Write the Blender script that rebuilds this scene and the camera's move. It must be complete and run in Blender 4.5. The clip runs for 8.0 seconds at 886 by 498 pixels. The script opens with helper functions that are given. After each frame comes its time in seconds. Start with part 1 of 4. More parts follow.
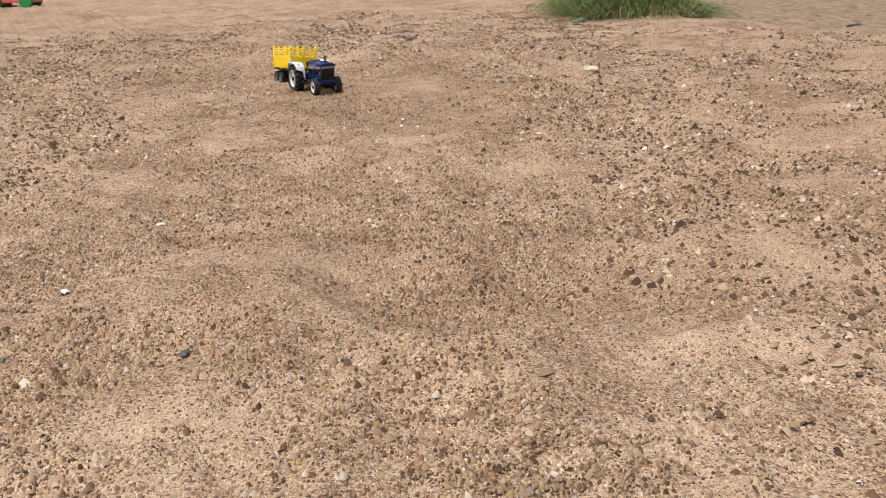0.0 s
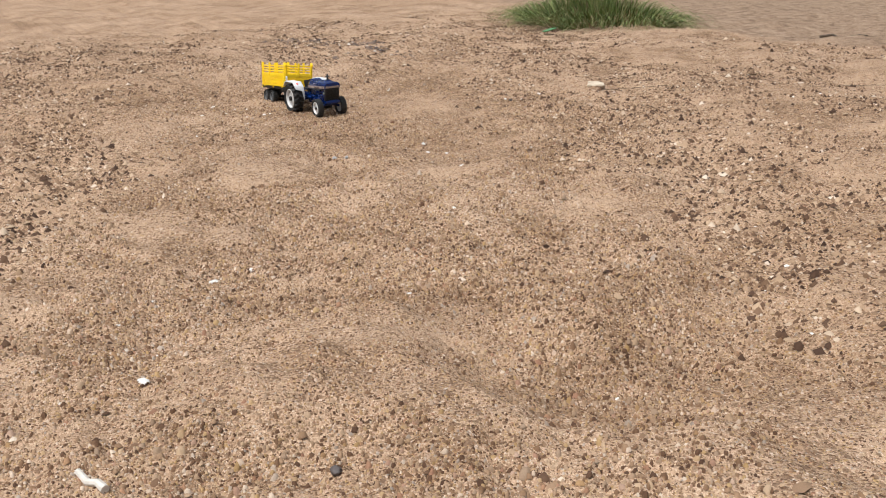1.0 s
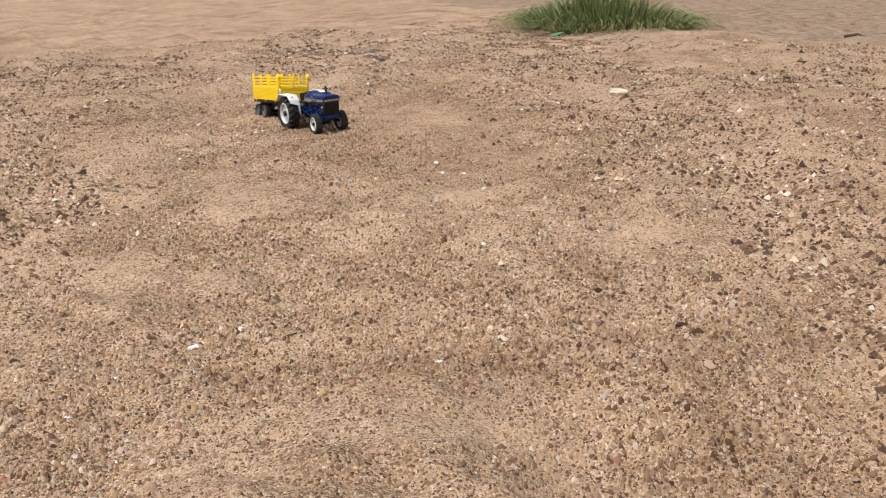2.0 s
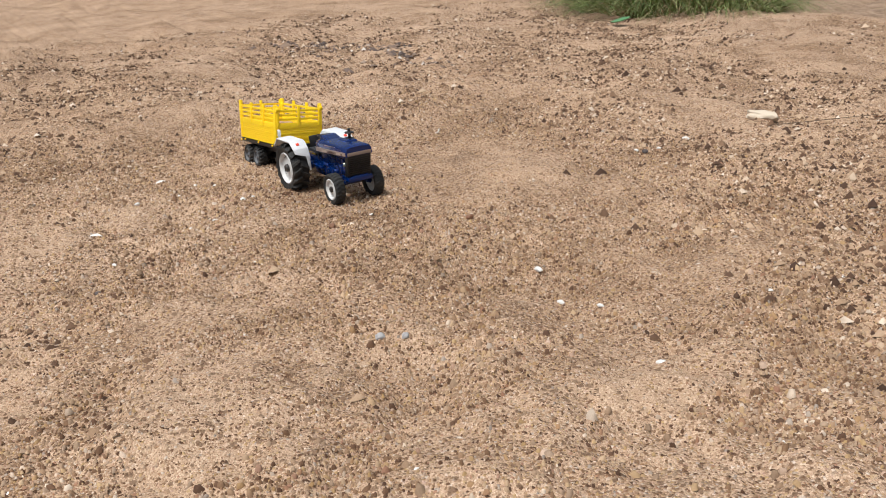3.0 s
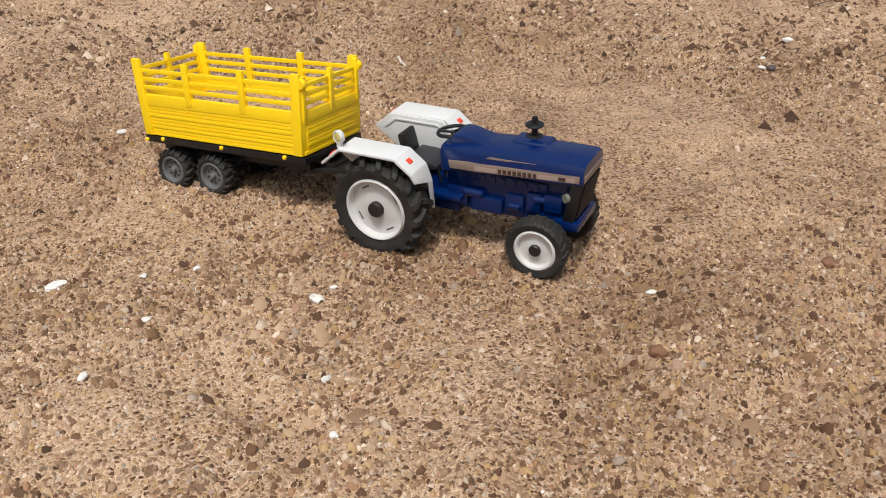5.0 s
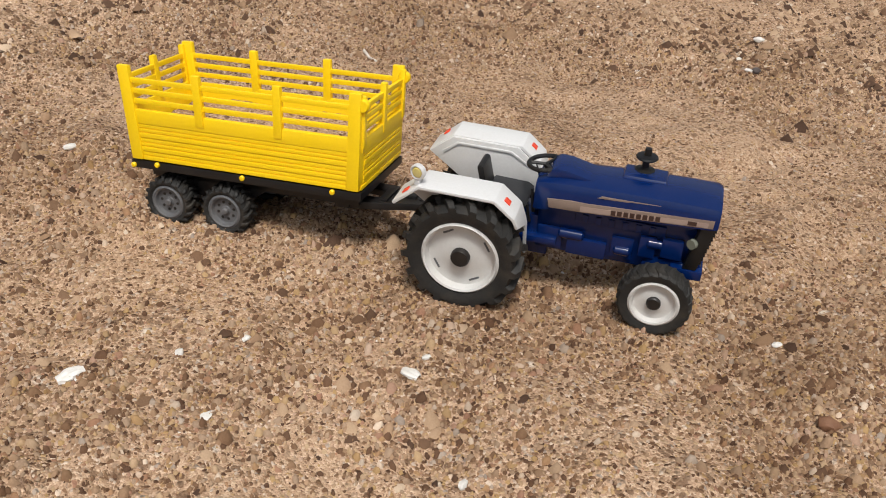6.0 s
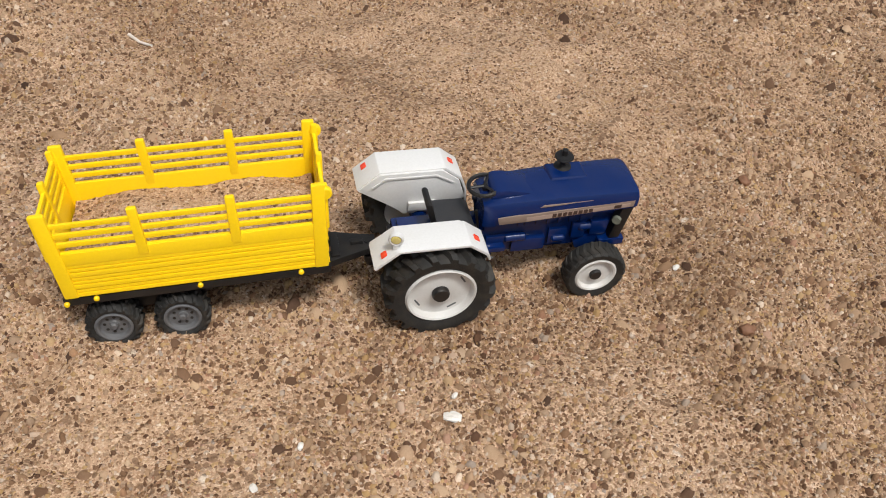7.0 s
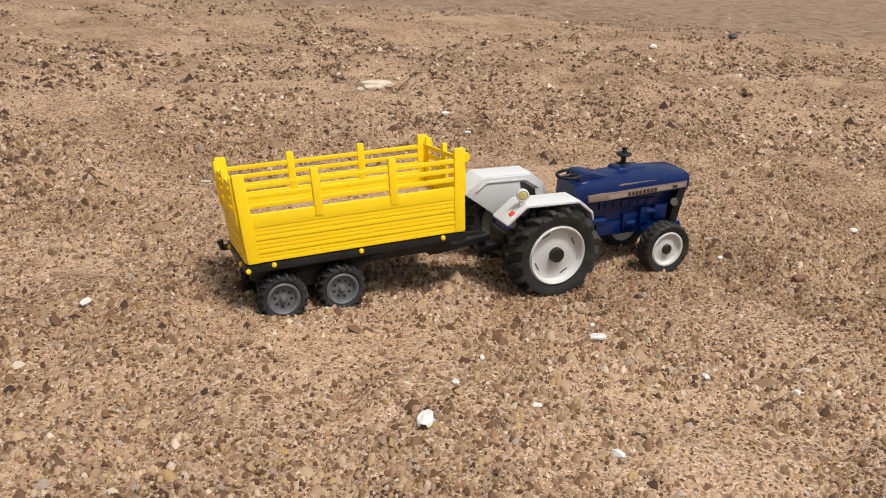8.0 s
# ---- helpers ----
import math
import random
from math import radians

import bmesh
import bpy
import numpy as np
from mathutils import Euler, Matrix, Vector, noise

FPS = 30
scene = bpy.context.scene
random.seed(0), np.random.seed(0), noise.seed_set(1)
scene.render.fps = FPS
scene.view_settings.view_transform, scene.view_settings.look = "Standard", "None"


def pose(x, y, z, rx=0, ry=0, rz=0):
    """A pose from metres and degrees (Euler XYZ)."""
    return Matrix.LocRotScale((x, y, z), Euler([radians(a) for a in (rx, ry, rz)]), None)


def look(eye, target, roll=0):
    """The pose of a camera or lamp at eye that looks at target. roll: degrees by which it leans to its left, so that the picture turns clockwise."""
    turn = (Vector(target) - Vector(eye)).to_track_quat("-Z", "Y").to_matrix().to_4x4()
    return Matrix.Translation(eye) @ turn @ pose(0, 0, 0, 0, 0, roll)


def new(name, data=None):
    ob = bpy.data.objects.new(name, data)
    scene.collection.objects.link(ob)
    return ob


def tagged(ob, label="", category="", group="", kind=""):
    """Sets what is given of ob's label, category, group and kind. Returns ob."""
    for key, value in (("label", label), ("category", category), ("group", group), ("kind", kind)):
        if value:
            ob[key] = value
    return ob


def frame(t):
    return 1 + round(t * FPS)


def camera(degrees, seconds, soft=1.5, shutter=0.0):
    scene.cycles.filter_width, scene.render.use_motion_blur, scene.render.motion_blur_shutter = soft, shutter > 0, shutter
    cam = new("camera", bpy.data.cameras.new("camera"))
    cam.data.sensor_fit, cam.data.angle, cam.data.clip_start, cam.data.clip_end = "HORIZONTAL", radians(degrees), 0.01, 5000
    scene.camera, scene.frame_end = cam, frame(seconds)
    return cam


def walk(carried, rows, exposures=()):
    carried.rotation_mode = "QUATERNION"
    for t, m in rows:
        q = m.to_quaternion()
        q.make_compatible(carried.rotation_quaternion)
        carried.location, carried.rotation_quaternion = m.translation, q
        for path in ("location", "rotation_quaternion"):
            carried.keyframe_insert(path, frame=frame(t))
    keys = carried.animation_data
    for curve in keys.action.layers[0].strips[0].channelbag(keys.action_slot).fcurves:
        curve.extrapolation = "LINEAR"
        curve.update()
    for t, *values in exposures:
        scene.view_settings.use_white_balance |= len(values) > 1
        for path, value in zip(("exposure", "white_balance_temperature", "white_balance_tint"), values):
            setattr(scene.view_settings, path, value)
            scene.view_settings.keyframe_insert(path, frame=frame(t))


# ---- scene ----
cam = camera(53.57, 8.0, soft=1.0)
PATH = [
    (0, (1.6217, -0.5610, 0.2651), (0.7831, -0.1286, -0.0662), -1.45),
    (0.5, (1.5489, -0.5927, 0.2682), (0.7256, -0.1312, -0.0622), -1.11),
    (1, (1.4459, -0.6456, 0.2810), (0.6502, -0.1380, -0.0493), -0.95),
    (1.5, (1.4206, -0.6445, 0.2658), (0.6247, -0.1304, -0.0542), -1.99),
    (3, (0.8350, -0.3747, 0.2590), (0.0517, 0.1181, -0.0872), -2.74),
    (3.5, (0.6442, -0.3555, 0.3073), (-0.0672, 0.2046, -0.1492), -6.39),
    (4, (0.5453, -0.3304, 0.2563), (-0.1453, 0.2348, -0.2102), -8.60),
    (4.5, (0.3601, -0.3778, 0.2231), (-0.2068, 0.3118, -0.2283), -1.47),
    (5.8, (0.0795, -0.3296, 0.2485), (-0.1162, 0.4535, -0.3476), 0.83),
    (6, (0.0622, -0.3356, 0.2222), (-0.1313, 0.4861, -0.3123), 6.07),
    (6.5, (-0.0424, -0.3280, 0.2482), (-0.0294, 0.4983, -0.3097), 13.26),
    (7, (-0.0875, -0.2986, 0.3142), (0.1354, 0.3939, -0.3717), 8.09),
    (7.5, (-0.1881, -0.3247, 0.2480), (0.2282, 0.4224, -0.2644), 13.17),
    (8, (-0.2390, -0.4080, 0.1826), (0.1567, 0.4504, -0.1606), 4.17),
]
walk(cam, [(t, look(eye, target, roll)) for t, eye, target, roll in PATH],
     [(0, 0.02, 6020, 7.5), (3.5, 0.0, 6020, 7.5), (4.5, -0.10, 6180, 7.5), (6, -0.25, 6400, 9), (8, -0.14, 6380, 8.5)])

# ---- light: bright overcast day ----
world = bpy.data.worlds.new("overcast_sky")
scene.world = world
world.use_nodes = True
_wn, _wl = world.node_tree.nodes, world.node_tree.links
_sky = _wn.new("ShaderNodeTexSky")
_sky.sky_type, _sky.sun_disc = "NISHITA", False
_sky.sun_elevation, _sky.sun_rotation = radians(66), radians(167)
_sky.dust_density, _sky.air_density = 6.0, 1.2
_wash = _wn.new("ShaderNodeHueSaturation")
_wash.inputs["Saturation"].default_value = 0.25
_wl.new(_sky.outputs["Color"], _wash.inputs["Color"])
_wl.new(_wash.outputs["Color"], _wn["Background"].inputs["Color"])
_wn["Background"].inputs["Strength"].default_value = 0.105
sun = new("sun", bpy.data.lights.new("sun", "SUN"))
sun.data.energy, sun.data.angle, sun.data.color = 3.15, radians(12), (1.0, 0.95, 0.87)
sun.matrix_world = look((0.12, -0.52, 1.2), (0, 0, 0))


# ---- materials ----
class Nodes:
    """A node material under construction."""

    def __init__(self, name):
        self.mat = bpy.data.materials.new(name)
        self.mat.use_nodes = True
        self.tree = self.mat.node_tree
        self.bsdf = self.tree.nodes["Principled BSDF"]

    def add(self, kind, **inputs):
        node = self.tree.nodes.new("ShaderNode" + kind)
        for key, value in inputs.items():
            self.put(node.inputs[key.replace("_", " ")], value)
        return node

    def put(self, socket, value):
        if isinstance(value, bpy.types.NodeSocket):
            self.tree.links.new(value, socket)
        else:
            socket.default_value = value

    def coords(self, scale):
        texture = self.add("TexCoord")
        mapping = self.add("Mapping", Vector=texture.outputs["Object"], Scale=(scale, scale, scale))
        return mapping.outputs["Vector"]

    def noise(self, scale, detail=3.0, rough=0.55, vector=None):
        n = self.add("TexNoise", Scale=scale, Detail=detail, Roughness=rough)
        self.put(n.inputs["Vector"], vector or self.add("TexCoord").outputs["Object"])
        return n

    def ramp(self, value, stops):
        r = self.tree.nodes.new("ShaderNodeValToRGB")
        e = r.color_ramp.elements
        while len(e) < len(stops):
            e.new(0.5)
        for i, (at, colour) in enumerate(stops):
            e[i].position, e[i].color = at, (*colour, 1)
        self.put(r.inputs["Fac"], value)
        return r.outputs["Color"]

    def mix(self, fac, a, b, blend="MIX"):
        m = self.tree.nodes.new("ShaderNodeMix")
        m.data_type, m.blend_type = "RGBA", blend
        self.put(m.inputs["Factor"], fac)
        self.put(m.inputs[6], a if isinstance(a, bpy.types.NodeSocket) else (*a, 1))
        self.put(m.inputs[7], b if isinstance(b, bpy.types.NodeSocket) else (*b, 1))
        return m.outputs[2]

    def bump(self, height, strength, distance, normal=None):
        b = self.add("Bump", Height=height, Strength=strength, Distance=distance)
        if normal:
            self.put(b.inputs["Normal"], normal)
        return b.outputs["Normal"]

    def done(self, colour, rough, normal=None, **more):
        self.put(self.bsdf.inputs["Base Color"], colour if isinstance(colour, bpy.types.NodeSocket) else (*colour, 1))
        self.put(self.bsdf.inputs["Roughness"], rough)
        if normal:
            self.put(self.bsdf.inputs["Normal"], normal)
        for key, value in more.items():
            self.put(self.bsdf.inputs[key.replace("_", " ")], value)
        return self.mat


def plastic(name, colour, dusty, rough=0.35, wear=0.25, grain=900.0):
    """Moulded toy plastic with a film of sand dust and slight unevenness."""
    n = Nodes(name)
    broad = n.noise(45.0, 4.0)
    fine = n.noise(grain, 2.0)
    dust = n.ramp(broad.outputs["Fac"], [(0.48, (0, 0, 0)), (0.78, (wear, wear, wear))])
    shade = n.mix(fine.outputs["Fac"], [c * 0.93 for c in colour], [min(1, c * 1.06) for c in colour])
    final = n.mix(dust, shade, dusty)
    gloss = n.add("MapRange", Value=broad.outputs["Fac"], To_Min=rough - 0.08, To_Max=rough + 0.15)
    return n.done(final, gloss.outputs["Result"], n.bump(fine.outputs["Fac"], 0.12, 0.0004))


DUST = (0.42, 0.31, 0.21)
M_BLUE = plastic("blue_gloss_plastic", (0.001, 0.014, 0.088), DUST, 0.15, 0.015)
M_WHITE = plastic("white_plastic", (0.65, 0.65, 0.655), DUST, 0.42, 0.12)
M_RIM = plastic("white_rim_plastic", (0.60, 0.595, 0.585), DUST, 0.45, 0.25)
M_YELLOW = plastic("yellow_plastic", (0.98, 0.645, 0.002), (0.93, 0.62, 0.03), 0.4, 0.2)
M_BLACK = plastic("black_plastic", (0.006, 0.006, 0.007), DUST, 0.42, 0.04)
M_SEAT = plastic("charcoal_plastic", (0.022, 0.023, 0.027), DUST, 0.5, 0.05)
M_GREY = plastic("grey_rim_plastic", (0.10, 0.104, 0.113), DUST, 0.5, 0.10)
M_RED = plastic("red_reflector_plastic", (0.80, 0.07, 0.03), DUST, 0.25, 0.05)
M_TAN = plastic("tan_sticker", (0.235, 0.175, 0.145), DUST, 0.4, 0.1)
M_PALE = plastic("pale_sticker", (0.36, 0.27, 0.23), DUST, 0.4, 0.1)
M_BROWN = plastic("brown_sticker", (0.05, 0.025, 0.02), DUST, 0.4, 0.05)
M_GREEN = plastic("green_plastic", (0.02, 0.28, 0.06), DUST, 0.4, 0.1)
M_PINK = plastic("pink_plastic", (0.75, 0.12, 0.14), DUST, 0.4, 0.1)
M_LENS = plastic("amber_lens", (0.55, 0.45, 0.12), (0.8, 0.75, 0.6), 0.12, 0.4)
M_CLEAR = plastic("silver_lens", (0.16, 0.17, 0.14), (0.3, 0.3, 0.22), 0.15, 0.3)


def rubber():
    n = Nodes("dusty_rubber")
    broad, fine = n.noise(120.0, 5.0), n.noise(1500.0, 3.0)
    dust = n.ramp(broad.outputs["Fac"], [(0.46, (0.0, 0.0, 0.0)), (0.8, (0.16, 0.16, 0.16))])
    base = n.mix(fine.outputs["Fac"], (0.006, 0.006, 0.006), (0.018, 0.017, 0.016))
    return n.done(n.mix(dust, base, (0.20, 0.15, 0.10)), 0.72, n.bump(fine.outputs["Fac"], 0.3, 0.0004))


M_RUBBER = rubber()

GRAINS = [(0.0, (0.085, 0.046, 0.029)), (0.12, (0.145, 0.08, 0.047)), (0.26, (0.23, 0.137, 0.08)), (0.40, (0.37, 0.245, 0.155)), (0.56, (0.33, 0.235, 0.165)),
          (0.70, (0.47, 0.335, 0.215)), (0.80, (0.40, 0.265, 0.125)), (0.87, (0.32, 0.175, 0.115)), (0.94, (0.64, 0.52, 0.41)), (1.0, (0.30, 0.245, 0.205))]


def sand():
    """Coarse river sand: close-packed grains of mixed colour over fine beige sand, coarser and redder in drifts."""
    n = Nodes("coarse_sand")
    where = n.add("TexCoord").outputs["Object"]
    warp = n.noise(420.0, 2.0, vector=where)
    bent = n.add("VectorMath", Vector=where)
    bent.operation = "MULTIPLY_ADD"
    n.put(bent.inputs[0], warp.outputs["Color"])
    bent.inputs[1].default_value = (0.0006, 0.0006, 0.0006)
    n.put(bent.inputs[2], where)
    coarse = n.add("TexVoronoi", Vector=bent.outputs[0], Scale=700.0)
    small = n.add("TexVoronoi", Vector=bent.outputs[0], Scale=1250.0)
    patchy = n.noise(9.0, 6.0, 0.62, where)
    drift = n.noise(2.2, 4.0, 0.55, where)
    pick = n.add("SeparateColor", Color=coarse.outputs["Color"])
    pick_small = n.add("SeparateColor", Color=small.outputs["Color"])
    big_colour = n.ramp(pick.outputs[0], GRAINS)
    small_colour = n.ramp(pick_small.outputs[0], [(0.0, (0.17, 0.10, 0.062)), (0.16, (0.36, 0.237, 0.152)), (0.7, (0.47, 0.328, 0.222)), (1.0, (0.58, 0.44, 0.32))])
    amount = n.add("MapRange", Value=patchy.outputs["Fac"], From_Min=0.36, From_Max=0.66, To_Min=0.15, To_Max=0.85)
    here = n.add("Math", Value=pick.outputs[1])
    here.operation = "LESS_THAN"
    n.put(here.inputs[1], amount.outputs["Result"])
    colour = n.mix(here.outputs[0], small_colour, big_colour)
    tone = n.ramp(drift.outputs["Fac"], [(0.35, (0.88, 0.84, 0.80)), (0.65, (1.08, 1.07, 1.07))])
    colour = n.mix(1.0, colour, tone, "MULTIPLY")
    blotch = n.ramp(patchy.outputs["Fac"], [(0.36, (1.10, 1.10, 1.10)), (0.50, (1.04, 1.03, 1.03)), (0.64, (0.90, 0.87, 0.84))])
    colour = n.mix(1.0, colour, blotch, "MULTIPLY")
    # scattered dark crumbs and coarse streaks, and the browner gravel past a ragged border
    crumbs, nubs = n.noise(95.0, 4.0, 0.7, where), n.noise(260.0, 3.0, 0.65, where)
    thick = n.ramp(patchy.outputs["Fac"], [(0.36, (0.08, 0.08, 0.08)), (0.48, (0.26, 0.26, 0.26)), (0.62, (0.62, 0.62, 0.62))])
    for scale, tint, share_of, reach in ((330.0, (0.20, 0.122, 0.076), 0.6, 0.50), (180.0, (0.22, 0.135, 0.085), 0.4, 0.42), (75.0, (0.66, 0.57, 0.48), 0.12, 0.20)):
        cell = n.add("TexVoronoi", Vector=bent.outputs[0], Scale=scale)
        chance = n.add("SeparateColor", Color=cell.outputs["Color"])
        limit = n.add("Math", Value=thick)
        limit.operation = "MULTIPLY"
        limit.inputs[1].default_value = share_of
        chosen = n.add("Math", Value=chance.outputs[2])
        chosen.operation = "LESS_THAN"
        n.put(chosen.inputs[1], limit.outputs[0])
        inside = n.add("MapRange", Value=cell.outputs["Distance"], From_Min=reach, From_Max=reach - 0.12, To_Min=0.0, To_Max=0.9)
        both = n.add("Math", Value=chosen.outputs[0])
        both.operation = "MULTIPLY"
        n.put(both.inputs[1], inside.outputs["Result"])
        colour = n.mix(both.outputs[0], colour, tint)
    split = n.add("SeparateXYZ", Vector=where)
    edge = n.noise(1.6, 4.0, 0.6, where)
    line = n.add("Math", Value=split.outputs["X"])
    line.operation = "MULTIPLY_ADD"
    line.inputs[1].default_value = 0.22
    n.put(line.inputs[2], split.outputs["Y"])
    line2 = n.add("Math", Value=edge.outputs["Fac"])
    line2.operation = "MULTIPLY_ADD"
    line2.inputs[1].default_value = 0.9
    n.put(line2.inputs[2], line.outputs[0])
    gravel = n.ramp(n.add("MapRange", Value=line2.outputs[0], From_Min=1.92, From_Max=2.06).outputs["Result"], [(0.0, (0, 0, 0)), (1.0, (0.75, 0.75, 0.75))])
    clods = n.noise(30.0, 5.0, 0.7, where)
    colour = n.mix(gravel, colour, n.ramp(clods.outputs["Fac"], [(0.35, (0.13, 0.085, 0.06)), (0.5, (0.27, 0.185, 0.125)), (0.68, (0.36, 0.265, 0.19))]))
    round_big = n.add("MapRange", Value=coarse.outputs["Distance"], From_Min=0.0, From_Max=0.75, To_Min=1.0, To_Max=0.0)
    round_small = n.add("MapRange", Value=small.outputs["Distance"], From_Min=0.0, From_Max=0.75, To_Min=0.4, To_Max=0.0)
    relief = n.tree.nodes.new("ShaderNodeMix")
    n.put(relief.inputs["Factor"], here.outputs[0])
    n.put(relief.inputs[2], round_small.outputs["Result"])
    n.put(relief.inputs[3], round_big.outputs["Result"])
    return n.done(colour, 0.9, n.bump(relief.outputs[0], 1.0, 0.0010, n.bump(nubs.outputs["Fac"], 0.3, 0.003, n.bump(crumbs.outputs["Fac"], 0.3, 0.006))), Specular_IOR_Level=0.15)


def grain_mat(name, stops, rough=0.7, drifts=False):
    """Loose stones, each of its own colour; drifts: darker and redder stones lie together in patches."""
    n = Nodes(name)
    island = n.add("NewGeometry")
    fine = n.noise(1400.0, 3.0)
    tint = n.ramp(island.outputs["Random Per Island"], stops)
    if drifts:
        patch = n.noise(11.0, 5.0, 0.65)
        tint = n.mix(1.0, tint, n.ramp(patch.outputs["Fac"], [(0.40, (1.10, 1.10, 1.10)), (0.50, (0.92, 0.90, 0.88)), (0.62, (0.70, 0.65, 0.60))]), "MULTIPLY")
    colour = n.mix(fine.outputs["Fac"], n.mix(1.0, tint, (0.78, 0.76, 0.74), "MULTIPLY"), n.mix(1.0, tint, (1.12, 1.12, 1.12), "MULTIPLY"))
    return n.done(colour, rough, n.bump(fine.outputs["Fac"], 0.4, 0.0004), Specular_IOR_Level=0.2)


def stone_mat(name, dark, light, scale=220.0, rough=0.65):
    n = Nodes(name)
    a, b = n.noise(scale, 5.0), n.noise(scale * 7, 3.0)
    colour = n.mix(b.outputs["Fac"], n.ramp(a.outputs["Fac"], [(0.32, dark), (0.66, light)]), light, "MIX")
    return n.done(colour, rough, n.bump(a.outputs["Fac"], 0.5, 0.001))


M_SAND = sand()
M_GRAIN = grain_mat("loose_sand_grains", GRAINS, 0.85, True)
M_PEBBLE = grain_mat("brown_pebbles", [(0.0, (0.055, 0.03, 0.02)), (0.4, (0.16, 0.092, 0.055)), (0.65, (0.35, 0.232, 0.148)), (0.92, (0.48, 0.345, 0.23)), (1.0, (0.66, 0.56, 0.46))], 0.8, True)
M_CHIP = grain_mat("dark_gravel", [(0.0, (0.07, 0.052, 0.046)), (0.4, (0.17, 0.12, 0.098)), (0.80, (0.26, 0.18, 0.13)), (0.93, (0.5, 0.44, 0.38)), (1.0, (0.66, 0.6, 0.55))])
M_SHELL = stone_mat("white_shell", (0.52, 0.48, 0.44), (0.74, 0.72, 0.69), 300.0, 0.45)
M_LIME = stone_mat("pale_limestone", (0.44, 0.35, 0.26), (0.60, 0.50, 0.385), 90.0, 0.8)
M_DARKSTONE = stone_mat("dark_stone", (0.035, 0.028, 0.026), (0.10, 0.08, 0.075), 200.0, 0.7)
M_GREYSTONE = stone_mat("grey_stone", (0.20, 0.19, 0.19), (0.42, 0.40, 0.39), 200.0, 0.7)
M_RUST = stone_mat("rust_stone", (0.11, 0.05, 0.028), (0.22, 0.105, 0.055), 200.0, 0.7)
M_BONE = stone_mat("bleached_stick", (0.44, 0.38, 0.32), (0.66, 0.61, 0.55), 260.0, 0.7)
M_TWIG = stone_mat("dark_twig", (0.03, 0.022, 0.018), (0.11, 0.075, 0.05), 150.0, 0.85)
M_GRASS = grain_mat("green_grass", [(0.0, (0.05, 0.08, 0.02)), (0.4, (0.12, 0.165, 0.045)), (0.8, (0.23, 0.28, 0.09)), (1.0, (0.36, 0.31, 0.16))], 0.55)
M_STRAW = grain_mat("dry_grass", [(0.0, (0.13, 0.07, 0.045)), (0.5, (0.28, 0.17, 0.10)), (1.0, (0.46, 0.35, 0.22))], 0.8)
M_LEAF = stone_mat("green_leaf", (0.05, 0.14, 0.05), (0.10, 0.24, 0.10), 60.0, 0.5)


# ---- mesh helpers (millimetres, made metres when linked) ----
MM = 0.001


def part(name, bm, material, parent=None, label="", smooth=True, place=None):
    me = bpy.data.meshes.new(name)
    bm.to_mesh(me)
    bm.free()
    for poly in me.polygons:
        poly.use_smooth = smooth
    if smooth:
        me.set_sharp_from_angle(angle=radians(38))
    me.materials.append(material)
    ob = new(name, me)
    ob.parent = parent
    if place is not None:
        ob.matrix_local = place
    if label:
        ob["label"] = label
    return ob


def share(ob, place, parent=None):
    """One more object on the same mesh."""
    twin = new(ob.name.split(".")[0], ob.data)
    twin.parent = parent if parent is not None else ob.parent
    twin.matrix_local = place
    for key in ("label",):
        if key in ob:
            twin[key] = ob[key]
    return twin


def thing(name, label, category, place=None, group="", kind=""):
    ob = new(name)
    ob.empty_display_size = 0.01
    if place is not None:
        ob.matrix_world = place
    return tagged(ob, label, category, group, kind)


def at(x, y, z, rx=0, ry=0, rz=0):
    return pose(x * MM, y * MM, z * MM, rx, ry, rz)


def add_box(bm, x0, x1, y0, y1, z0, z1, bevel=0.0, taper=None):
    """A box in mm; taper (tx, ty) shrinks the top."""
    tx, ty = taper or (1, 1)
    cx, cy = (x0 + x1) / 2, (y0 + y1) / 2
    low = [bm.verts.new((x * MM, y * MM, z0 * MM)) for x, y in ((x0, y0), (x1, y0), (x1, y1), (x0, y1))]
    top = [bm.verts.new(((cx + (x - cx) * tx) * MM, (cy + (y - cy) * ty) * MM, z1 * MM)) for x, y in ((x0, y0), (x1, y0), (x1, y1), (x0, y1))]
    faces = [bm.faces.new(low[::-1]), bm.faces.new(top)]
    for i in range(4):
        j = (i + 1) % 4
        faces.append(bm.faces.new((low[i], low[j], top[j], top[i])))
    if bevel:
        edges = list({e for f in faces for e in f.edges})
        bmesh.ops.bevel(bm, geom=edges, offset=bevel * MM, segments=2, affect="EDGES", profile=0.6)
    return bm


def box(*args, **kw):
    return add_box(bmesh.new(), *args, **kw)


def add_prism(bm, outline, y0, y1, bevel=0.0, axis="y"):
    """An outline in (x, z) mm drawn out from y0 to y1 (or in (x, y) from z0 to z1)."""
    def spot(a, b, c):
        return (a * MM, c * MM, b * MM) if axis == "y" else (a * MM, b * MM, c * MM)
    one = [bm.verts.new(spot(a, b, y0)) for a, b in outline]
    two = [bm.verts.new(spot(a, b, y1)) for a, b in outline]
    faces = [bm.faces.new(one), bm.faces.new(two[::-1])]
    n = len(outline)
    for i in range(n):
        j = (i + 1) % n
        faces.append(bm.faces.new((one[j], one[i], two[i], two[j])))
    bmesh.ops.recalc_face_normals(bm, faces=faces)
    if bevel:
        edges = list({e for f in faces for e in f.edges})
        bmesh.ops.bevel(bm, geom=edges, offset=bevel * MM, segments=2, affect="EDGES", profile=0.6)
    return bm


